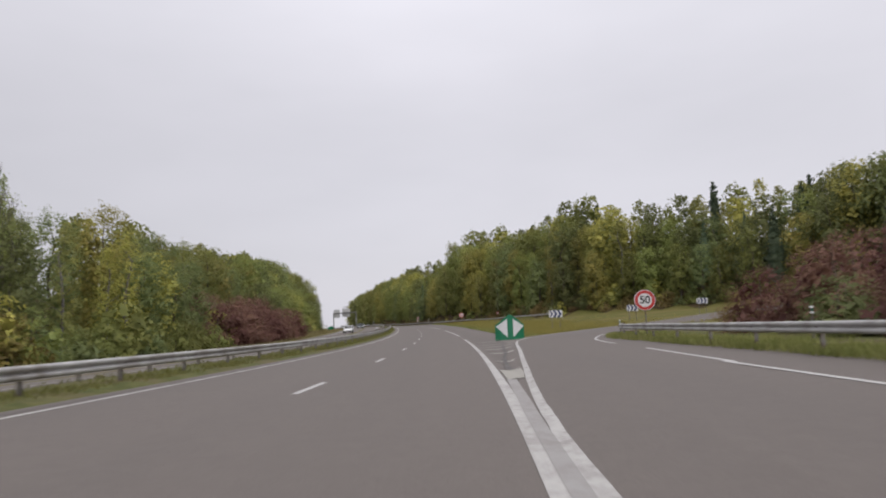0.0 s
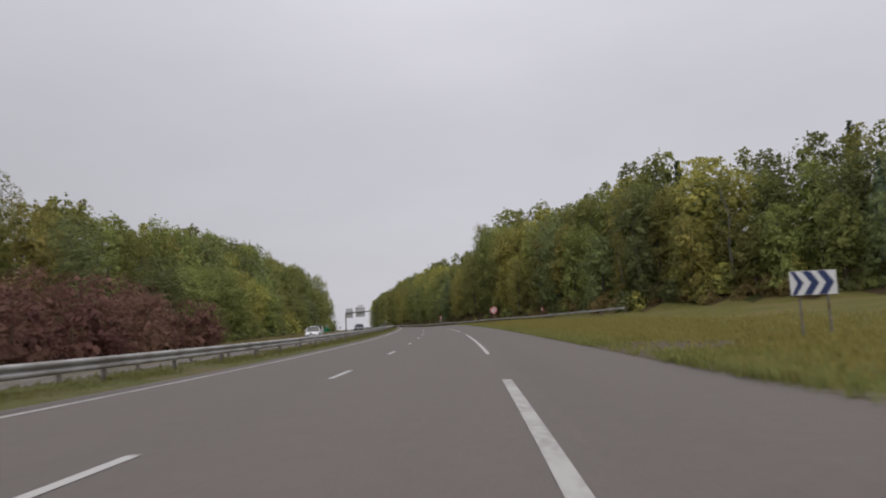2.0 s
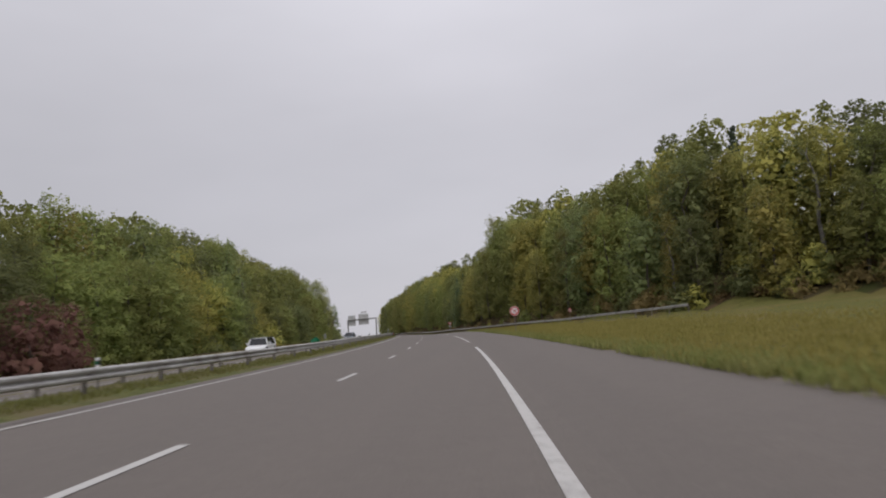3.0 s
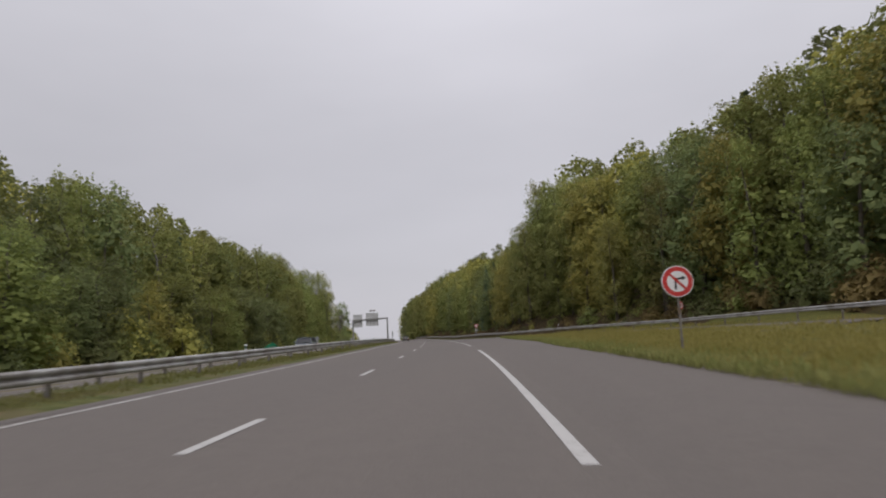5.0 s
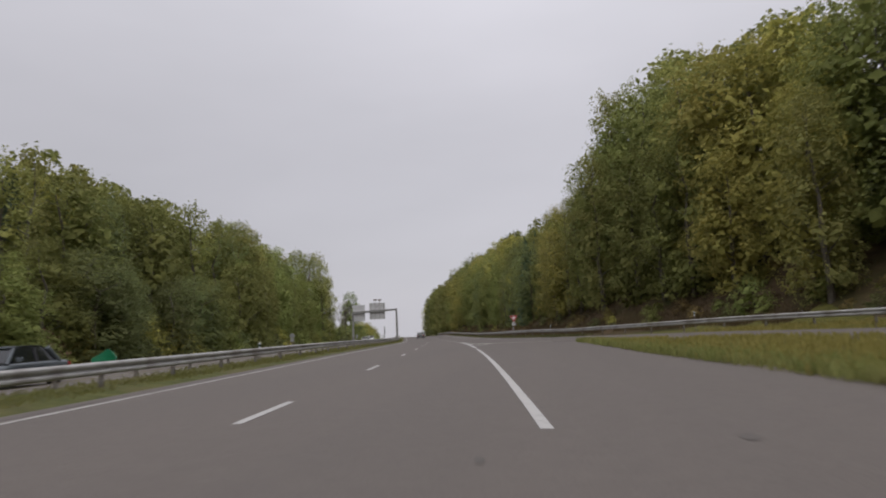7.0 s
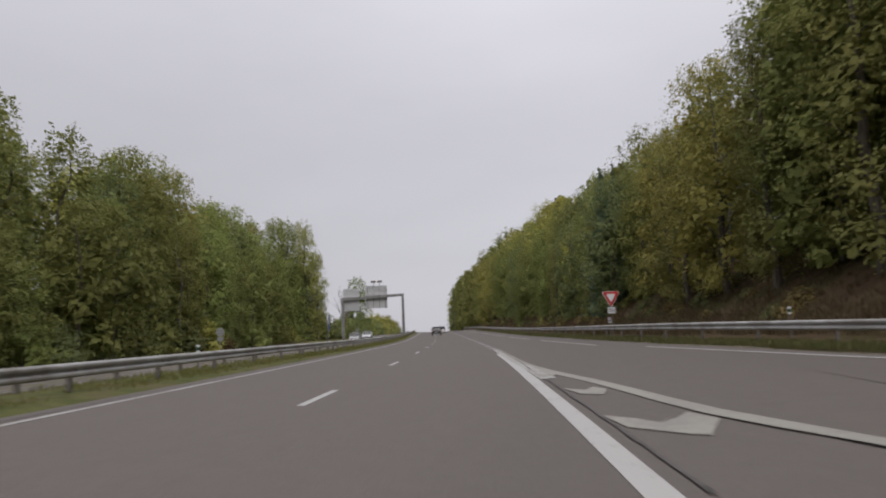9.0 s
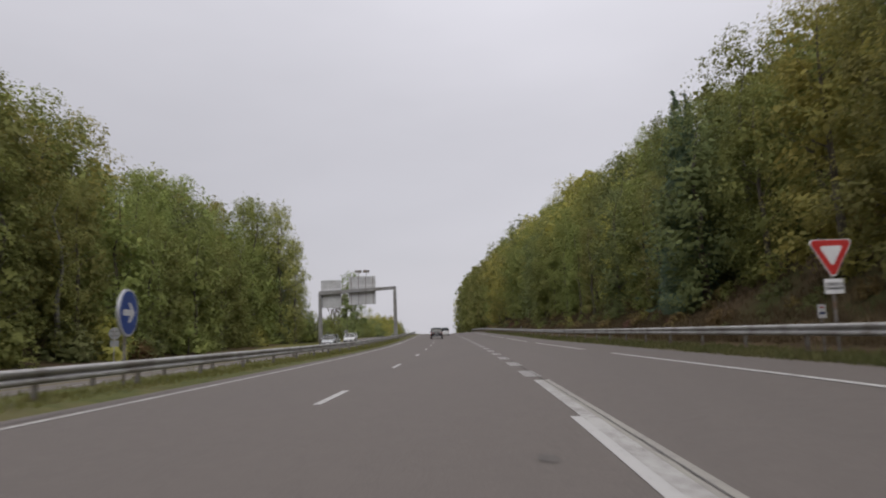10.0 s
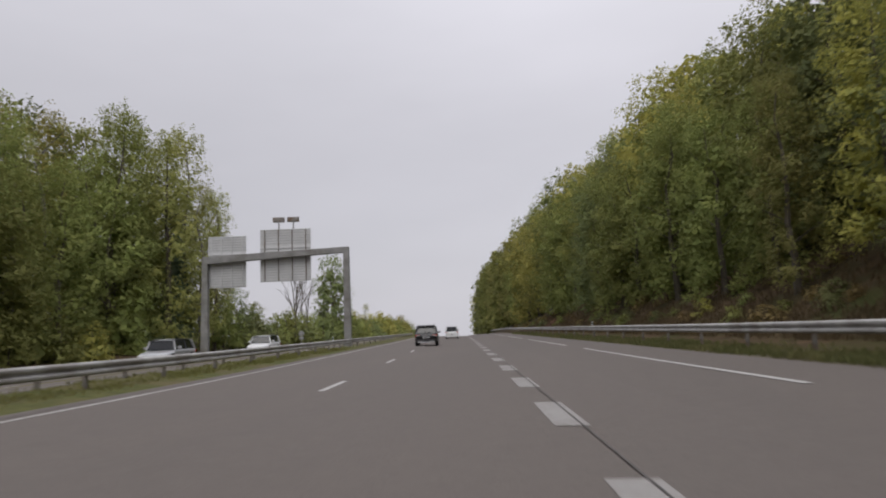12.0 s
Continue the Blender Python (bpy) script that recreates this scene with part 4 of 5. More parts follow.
def ball_pattern():
    """A cube of 2 x 2 faces a side, blown round: corner directions and faces."""
    at_corner, dirs, faces = {}, [], []

    def corner(p):
        if p not in at_corner:
            at_corner[p] = len(dirs)
            v = np.array(p, float)
            dirs.append(v / np.linalg.norm(v))
        return at_corner[p]

    w = 2
    for axis in range(3):
        for side in (-2, 2):
            for i in range(-2, 2, w):
                for j in range(-2, 2, w):
                    quad = []
                    for u, v in ((i, j), (i + w, j), (i + w, j + w), (i, j + w)):
                        q = [u, v]
                        q.insert(axis, side)
                        quad.append(corner(tuple(q)))
                    faces.append(quad if (side > 0) != (axis == 1) else quad[::-1])
    return np.array(dirs), np.array(faces)


BALL_V, BALL_F = ball_pattern()


def core_verts(cores, rng):
    """The packed inner foliage: uneven lumps inside the leaf sprays; places, directions and corners of the faces."""
    out, nn, idx, n = [], [], [], 0
    v, f = BALL_V, BALL_F
    for c, r, sq in cores:
        k = rng.uniform(0.72, 1.08, len(v))[:, None] * r
        out.append(c + v * k * np.array([1, 1, sq]))
        nn.append(v * 0.7 + np.array([0, 0, 0.5]))
        idx.append(f.ravel() + n)
        n += len(v)
    return np.concatenate(out), np.concatenate(nn), np.concatenate(idx)


# lobes, where the crown begins, squash of a lobe, lobe radius against the crown's, clumps a lobe
CROWN = {"broad": (26, 0.05, 0.95, 0.45, 15), "tall": (24, 0.06, 1.05, 0.47, 14), "birch": (26, 0.11, 1.4, 0.38, 11), "shrub": (10, 0.04, 0.8, 0.50, 13)}


def crown_points(kind, h, rad, n_leaf, rng, leaf, inner):
    """Leaf places, normals and sizes of a crown, base of the trunk at the origin, and for conifers the lumps inside.
    leaf: length of a leaf spray; inner: how many larger sprays fill each lobe."""
    ps, ns, sizes, cores = [], [], [], []
    if kind == "fir":
        tiers = 30
        for k in range(tiers):
            f = k / (tiers - 1)
            z = h * (0.10 + 0.88 * f) + rng.normal() * 0.012 * h
            r = rad * (1 - f) ** 0.85 + 0.2
            arms = max(4, int(8 * (1 - 0.45 * f)))
            per = max(6, int(n_leaf / tiers / arms * (1.5 - f)))
            for a in range(arms):
                ang = 2 * math.pi * (a + rng.uniform(-0.35, 0.35)) / arms + k * 0.7
                rr = r * rng.uniform(0.6, 1.15)
                u = rng.uniform(0.12, 1.0, per)
                x, y = np.cos(ang) * rr * u, np.sin(ang) * rr * u
                side = rng.normal(scale=0.10 * rr, size=per)
                p = np.stack([x - np.sin(ang) * side, y + np.cos(ang) * side, z + rng.normal() * 0.02 * h - 0.28 * rr * u * u + rng.normal(scale=0.12, size=per)], 1)
                q = rng.normal(scale=0.45, size=(per, 3)) + np.array([0, 0, 1])
                ps.append(p)
                ns.append(q / np.linalg.norm(q, axis=1)[:, None])
            cores.append((np.array([0, 0, z - 0.15 * r]), 0.58 * r + 0.05, 0.7))
        ps = np.concatenate(ps)
        return (ps, np.concatenate(ns), np.ones(len(ps))), cores
    lobes, low, sq, lobe_r, clumps = CROWN[kind]
    per = n_leaf / (lobes * clumps)
    for k in range(lobes):
        f = (k + 0.5) / lobes
        if kind == "broad":
            env = math.sqrt(max(0.03, 1 - ((f - 0.42) / 0.60) ** 2))
        elif kind == "tall":
            env = math.sqrt(max(0.03, 1 - ((f - 0.38) / 0.64) ** 2)) * (1.08 - 0.25 * f)
        elif kind == "birch":
            env = (math.sin(math.pi * min(1, 0.2 + 0.78 * f)) ** 0.8) * (1.1 - 0.55 * f)
        else:
            env = math.cos(f * math.pi / 2) ** 0.5
        ang = k * 2.39996 + rng.uniform(-0.5, 0.5)
        rr = rad * env * rng.uniform(0.34, 0.66)
        lr = lobe_r * rad * rng.uniform(0.75, 1.2) * (0.45 + 0.55 * env)
        c = np.array([math.cos(ang) * rr, math.sin(ang) * rr, h * (low + (1 - low) * f ** 0.92) - lr * 0.45])
        c[2] = max(c[2], lr * 0.55)
        airy = f > 0.80 or (kind == "birch" and f > 0.5)
        out = c * np.array([1, 1, 0]) + np.array([0, 0, (0.35 + 0.9 * f * f) * rad * 0.5])
        out = out / np.linalg.norm(out)
        m = inner // 3 if airy else inner
        d = rng.normal(size=(m, 3))
        d /= np.linalg.norm(d, axis=1)[:, None]
        ps.append(c * np.array([0.92, 0.92, 1.0]) + d * (lr * rng.uniform(0.25, 0.72, m))[:, None] * np.array([1, 1, sq]))
        q = d * 0.5 + out * 0.5 + np.array([0, 0, 0.5])
        ns.append(q / np.linalg.norm(q, axis=1)[:, None])
        sizes.append(np.full(m, 1.4 * lr / math.sqrt(max(inner, 1)) / leaf))
        for _ in range(clumps):
            d = rng.normal(size=3)
            d /= np.linalg.norm(d)
            if d @ out < -0.1:
                d -= 2 * (d @ out) * out
            cr = lr * rng.uniform(0.20, 0.40)
            cc = c + d * lr * rng.uniform(0.62, 1.02) * np.array([1, 1, sq])
            cc[2] = max(cc[2], cr * 0.6)
            p, q = blob_points(cc, cr, max(3, int(per * (cr / (0.30 * lr)) ** 1.6 * (lr / (lobe_r * rad)) ** 1.2)), rng, 0.85, d + 0.4 * out)
            ps.append(p)
            ns.append(q)
            sizes.append(np.ones(len(p)))
    # thin shoots at the top
    if kind != "shrub":
        for _ in range(12 if kind == "broad" else 18):
            a, r = rng.uniform(0, 6.28), rad * 0.55 * math.sqrt(rng.uniform(0, 1))
            ln = h * rng.uniform(0.06, 0.14)
            n = max(5, int(n_leaf * 0.009))
            u = rng.uniform(0, 1, n)
            wide = 0.42 * (1 - 0.7 * u)
            z0 = h * (0.97 - 0.28 * (r / rad) ** 1.2) - ln * 0.4
            p = np.stack([math.cos(a) * r * (1 + 0.2 * u) + rng.normal(size=n) * wide, math.sin(a) * r * (1 + 0.2 * u) + rng.normal(size=n) * wide, z0 + ln * u * 1.2], 1)
            q = rng.normal(size=(n, 3)) + np.array([0, 0, 0.8])
            ps.append(p)
            ns.append(q / np.linalg.norm(q, axis=1)[:, None])
            sizes.append(np.ones(n))
    return (np.concatenate(ps), np.concatenate(ns), np.concatenate(sizes)), cores


def quads_mesh(name, v, material, packed=None):
    """Loose quads, then closed lumps that share their corners; v is (places, directions), packed has its corners too."""
    v, facing = v
    n = len(v) // 4
    idx = np.arange(4 * n, dtype=np.int32)
    if packed is not None:
        idx = np.concatenate([idx, (packed[2] + len(v)).astype(np.int32)])
        v = np.concatenate([v, packed[0]])
        facing = np.concatenate([facing, packed[1]]) if facing is not None else None
    f = len(idx) // 4
    me = bpy.data.meshes.new(name)
    me.vertices.add(len(v))
    me.vertices.foreach_set("co", np.ascontiguousarray(v, dtype=np.float32).ravel())
    me.loops.add(4 * f)
    me.loops.foreach_set("vertex_index", idx)
    me.polygons.add(f)
    me.polygons.foreach_set("loop_start", np.arange(0, 4 * f, 4, dtype=np.int32))
    me.materials.append(material)
    me.update(calc_edges=True)
    if facing is not None:
        me.polygons.foreach_set("use_smooth", np.ones(f, dtype=bool))
        facing = facing / (np.linalg.norm(facing, axis=1)[:, None] + 1e-9)
        me.normals_split_custom_set_from_vertices(facing.astype(np.float32))
    return me


def trunk_mesh(kind, h, rad, rng, material):
    bm = bmesh.new()
    r0 = 0.016 * h + 0.03
    pts = [Vector((0, 0, -0.6))]
    n = 6
    for k in range(1, n + 1):
        pts.append(Vector((rng.normal() * 0.02 * h * k / n, rng.normal() * 0.02 * h * k / n, h * 0.93 * k / n)))
    for k in range(n):
        tube(bm, pts[k], pts[k + 1], r0 * (1 - 0.93 * k / n), r0 * (1 - 0.93 * (k + 1) / n), 7, caps=False)
    if kind != "shrub":
        for k in range(11):
            f = rng.uniform(0.2, 0.85)
            i = min(n - 1, int(f * n))
            a = pts[i].lerp(pts[i + 1], f * n - i)
            ang = k * 2.4
            ln = rad * rng.uniform(0.5, 0.9) * (1.1 - f * 0.6)
            b = a + Vector((math.cos(ang) * ln, math.sin(ang) * ln, ln * (0.15 if kind == "fir" else 0.7)))
            tube(bm, a, b, r0 * 0.32 * (1.1 - f), 0.012, 5, caps=False)
    me = bpy.data.meshes.new("trunk")
    bm.to_mesh(me)
    bm.free()
    me.materials.append(material)
    return me


# kind, height, radius, sprays, length, width, leaf, bark
TREE_KINDS = [
    ("broad", 18, 4.9, 3700, 0.165, 0.115, LEAF_OAK, BARK), ("broad", 19, 5.1, 3800, 0.165, 0.115, LEAF_DARK, BARK), ("broad", 17, 4.6, 3500, 0.16, 0.11, LEAF_YELLOW, BARK),
    ("tall", 20, 3.9, 3500, 0.155, 0.105, LEAF_OAK, BARK), ("tall", 21, 3.7, 3500, 0.155, 0.105, LEAF_BIRCH, BARK), ("birch", 20, 3.1, 3200, 0.13, 0.085, LEAF_BIRCH, BIRCH_BARK),
    ("fir", 21, 4.6, 4600, 0.27, 0.12, LEAF_PINE, BARK), ("broad", 18, 4.6, 3500, 0.165, 0.115, LEAF_RUST, BARK), ("birch", 18, 2.9, 3000, 0.13, 0.085, LEAF_YELLOW, BIRCH_BARK),
]
TREE_LABEL = {"leaf_green": "green broadleaf tree on a wooded bank", "leaf_dark": "dark green broadleaf tree on a wooded bank", "leaf_yellowing": "yellowing autumn broadleaf tree on a bank",
              "leaf_birch": "slender light green birch on a wooded bank", "needle_blue_green": "dark blue-green conifer on a wooded bank", "leaf_rust": "rust brown autumn tree on a bank"}
SHRUB_KINDS = [("shrub", 3.4, 2.3, 1500, 0.085, 0.058, LEAF_OAK), ("shrub", 2.6, 2.2, 1400, 0.08, 0.05, LEAF_RUST), ("shrub", 4.2, 2.6, 1600, 0.09, 0.06, LEAF_YELLOW),
               ("shrub", 4.6, 3.0, 1900, 0.09, 0.06, LEAF_RED), ("shrub", 3.0, 2.4, 1500, 0.085, 0.058, LEAF_DARK)]
SHRUB_LABEL = {"leaf_green": "dense green roadside bush by the wood", "leaf_rust": "rust brown roadside bush by the wood", "leaf_yellowing": "yellow-green roadside bush by the wood", "leaf_red_brown": "red-brown autumn bush beside the road",
               "leaf_dark": "dark green roadside bush by the wood"}
TREES, SHRUBS = [], []


def make_tree(kind, h, rad, n, ln, wd, leaf, bark):
    """Trunk, and the crown in three finenesses: for far trees, for nearer ones and for those beside the camera's way."""
    crowns = []
    for more, fine, inner in ((0.76, 1.0, 36), (1.7, 0.64, 90), (2.4, 0.52, 130)):
        if more > 3 and kind not in ("broad", "tall"):
            crowns.append(None)
            continue
        places, cores = crown_points(kind, h, rad, int(n * more), RNG, ln * fine, inner // 2 if kind == "shrub" else inner)
        crowns.append(quads_mesh("crown", sprays(places, ln * fine, wd * fine, RNG), leaf, core_verts(cores, RNG) if cores else None))
    return (trunk_mesh(kind, h, rad, RNG, bark), *crowns)


for row in TREE_KINDS:
    TREES.append(make_tree(*row))
for kind, h, rad, n, ln, wd, leaf in SHRUB_KINDS:
    SHRUBS.append(make_tree(kind, h, rad, n, ln, wd, leaf, BARK))


def put_plant(name, models, labels, k, leaf, s, off, scale, stretch, sunk, near, category, group, parts):
    th = thing(name, labels[leaf.name], category, group=group)
    th.matrix_basis = Matrix.Translation(at(s, off, -sunk)) @ Matrix.Rotation(RNG.uniform(0, 6.28), 4, "Z") @ Matrix.Diagonal((scale, scale, scale * stretch, 1))
    part(parts[0], models[k][0], BARK, th)
    part(parts[1], models[k][3 if near == 2 and models[k][3] else 2 if near else 1], leaf, th)
    return th


def put_tree(k, s, off, height, wide=1.0, sunk=0.3, near=False):
    """A tree of that height in metres; wide: its breadth against the model's."""
    sc = height / TREE_KINDS[k][1]
    return put_plant("tree", TREES, TREE_LABEL, k, TREE_KINDS[k][6], s, off, sc * wide, 1 / wide, sunk, near, "tree", "trees of the roadside wood", ("trunk", "crown"))


def put_shrub(k, s, off, scale, stretch=1.0):
    return put_plant("bush", SHRUBS, SHRUB_LABEL, k, SHRUB_KINDS[k][6], s, off, scale, stretch, 0.25, (0 < off < 22 and 200 < s < 330) or s < 120, "bush", "bushes along the wood", ("stem", "foliage"))


def pick(weights):
    w = np.array(weights, float)
    return int(RNG.choice(len(w), p=w / w.sum()))


def tall_right(s):
    return float(np.interp(s, HR_S, HR_H))


def front_right(s):
    """The front rows beside the meadow stay lower than the wood behind."""
    return float(np.interp(s, [108, 122, 150, 180, 193], [1.0, 0.80, 0.84, 0.86, 1.0]))


def tall_left(s):
    return float(np.interp(s, HL_S, HL_H))


# two front rows on either side stand singly
for s in np.arange(46, 470, 6.2):
    for row, (d, part_of) in enumerate(((3.6 if s < 225 else 5.0, 0.76), (9.6, 0.93))):
        k = pick([7, 3, 2.5, 4, 3, 0.7, 0.3, 0.25, 0.5] if s > 135 else [2, 8, 0.7, 1.5, 0.6, 0.3, 3.5, 0.2, 0.2])
        ss = s + RNG.uniform(-2.2, 2.2) + row * 3
        put_tree(k, ss, float(np.interp(ss, ER_S, ER_O)) + d + RNG.uniform(-1.0, 1.6), part_of * front_right(ss) * tall_right(ss) * RNG.uniform(0.86, 1.10), RNG.uniform(0.95, 1.15),
                 near=(2 if 258 < s < 372 else 1 if s > 190 else 0) if row == 0 else 1 if 215 < s < 400 else 0)
for s in np.arange(28, 378, 5.8):
    for row, (d, part_of) in enumerate(((3.5, 0.70), (9.5, 0.92))):
        if row == 0 and 70 < s < 112:
            continue
        ss = s + RNG.uniform(-2.2, 2.2) + row * 3
        off = -float(np.interp(ss, EL_S, EL_O)) - d - RNG.uniform(-1.2, 1.6)
        if row == 0 and 112 < s < 275:
            # broad low willows before the wood
            put_tree(pick([6, 3, 1.6, 0, 0, 0, 0, 0.15, 0]), ss, off + 0.8, RNG.uniform(8.0, 11.0), RNG.uniform(1.35, 1.65), near=True)
        else:
            put_tree(pick([4, 6, 1.2, 3, 1.5, 0.6, 0.2, 0.2, 0.4] if s < 200 else [6, 3, 3, 4, 3, 1.0, 0.2, 0.2, 0.6]), ss, off, part_of * tall_left(ss) * RNG.uniform(0.86, 1.10), RNG.uniform(0.95, 1.15), near=s > 285 or s < 112)
for s in np.arange(52, 262, 4.0):
    put_tree(pick([2, 7, 0.6, 1.5, 0.6, 0.3, 5, 0.1, 0.1] if s < 140 else [5, 4, 2, 4, 3, 0.5, 0.5, 0.1, 0.3]), s, float(np.interp(s, ER_S, ER_O)) + RNG.uniform(11, 17), 0.92 * front_right(s) * tall_right(s) * RNG.uniform(0.9, 1.1), 1.1)
# margins: bushes
for s in np.arange(66, 460, 5.6):
    ss = s + RNG.uniform(-2, 2)
    if ss > 225 and RNG.uniform() < 0.35:
        continue
    put_shrub(pick([3, 3.5, 1, 0.25, 2]), ss, float(np.interp(ss, ER_S, ER_O)) + RNG.uniform(1.6, 3.8), RNG.uniform(0.28, 0.55) if ss > 225 else RNG.uniform(0.6, 1.0))
for s in np.arange(112, 374, 6.2):
    ss = s + RNG.uniform(-2, 2)
    if 291 < ss < 309:
        continue
    put_shrub(pick([5, 0.3, 1.6, 0.05, 3]), ss, -float(np.interp(ss, EL_S, EL_O)) - RNG.uniform(0.8, 2.4), RNG.uniform(0.75, 1.25))
for s in np.arange(72, 116, 3.0):
    put_shrub(3, s + RNG.uniform(-1, 1), -20.6 - RNG.uniform(0, 2.5), RNG.uniform(0.95, 1.25))
    put_shrub(pick([0.5, 1, 0.5, 6, 0]), s + RNG.uniform(-1, 1), -25 - RNG.uniform(0, 3), RNG.uniform(1.1, 1.5))
for s in np.arange(24, 70, 3.4):
    put_shrub(pick([5, 0.3, 1, 0, 3]), s + RNG.uniform(-1, 1), -21.0 - RNG.uniform(0, 2.0), RNG.uniform(0.8, 1.1))
for s in np.arange(6, 37, 2.6):
    put_shrub(pick([0.2, 1.5, 0.1, 6, 0.6]), s + RNG.uniform(-1, 1), 18.6 + RNG.uniform(-1, 1.6), RNG.uniform(0.7, 0.95))
    put_shrub(pick([0.6, 1.5, 0.2, 5, 1.2]), s + RNG.uniform(-1, 1), 23.5 + RNG.uniform(-1, 2), RNG.uniform(0.95, 1.3))
    put_shrub(pick([1, 1, 0.3, 4, 2]), s + RNG.uniform(-1, 1), 28.5 + RNG.uniform(-1, 2), RNG.uniform(1.1, 1.4))
# hedge and thin trees past the gantry on the oncoming side
for s in np.arange(384, 720, 4.6):
    put_shrub(pick([5, 0, 1.5, 0, 3]), s + RNG.uniform(-1, 1), -24.5 - RNG.uniform(0, 4), float(np.interp(s, [384, 470, 540, 720], [1.75, 1.9, 2.6, 3.6])) * RNG.uniform(0.85, 1.1))
for s, o, k, tall, wide in ((447, -25, 1, 20.0, 1.05), (453, -27, 3, 17.0, 1.2), (506, -25, 5, 12.0, 1.1), (366, -27.5, 4, 24.0, 1.0), (371.5, -26, 5, 20.0, 1.0), (376, -30, 4, 27.5, 0.9),
                            (362, -31, 3, 25.0, 1.0), (381, -28, 4, 21.0, 0.9), (386, -29.5, 5, 19.0, 1.0), (392, -29, 1, 9.0, 1.2), (397, -28, 0, 7.0, 1.3), (53, -23.5, 8, 10.5, 1.1), (60, -24.5, 2, 9.5, 1.3),
                            (74, -29.5, 8, 12.0, 1.0), (79, -31, 2, 11.0, 1.2), (297, 19.8, 6, 16.5, 1.1), (303, 23, 6, 16.5, 1.1)):
    put_tree(k, s, o, tall, wide, near=360 < s < 395)


def bare_tree(s, off, height, seed):
    """A leafless tree: a leaning trunk that forks into limbs and twigs."""
    rng = np.random.default_rng(seed)
    bm = bmesh.new()

    def grow(a, way, ln, r, level):
        b = a + way * ln
        tube(bm, a, b, r, r * 0.62, 6 if level < 2 else 4, caps=False)
        if level == 4:
            return
        for k in range(3 if level else 4):
            turn = Vector(rng.normal(size=3)) * (0.30 if level else 0.18)
            w = (way + turn + Vector((0, 0, 0.22))).normalized()
            grow(a.lerp(b, 1.0 if k == 0 else rng.uniform(0.45, 0.95)), w, ln * rng.uniform(0.50, 0.66), r * 0.55, level + 1)

    grow(Vector((0, 0, -0.4)), Vector((rng.normal() * 0.05, rng.normal() * 0.05, 1)).normalized(), height * 0.40, 0.010 * height, 0)
    th = thing("bare_tree", "thin leafless tree behind a roadside hedge", "tree", Matrix.Translation(at(s, off)))
    part("branches", bm, BARK, th)
    return th


for s, o, tall, seed in ((411, -25.0, 17.0, 3), (416, -26.0, 17.5, 4), (421, -25.5, 15.0, 6), (43, -27.0, 16.5, 9)):
    bare_tree(s, o, tall, seed)

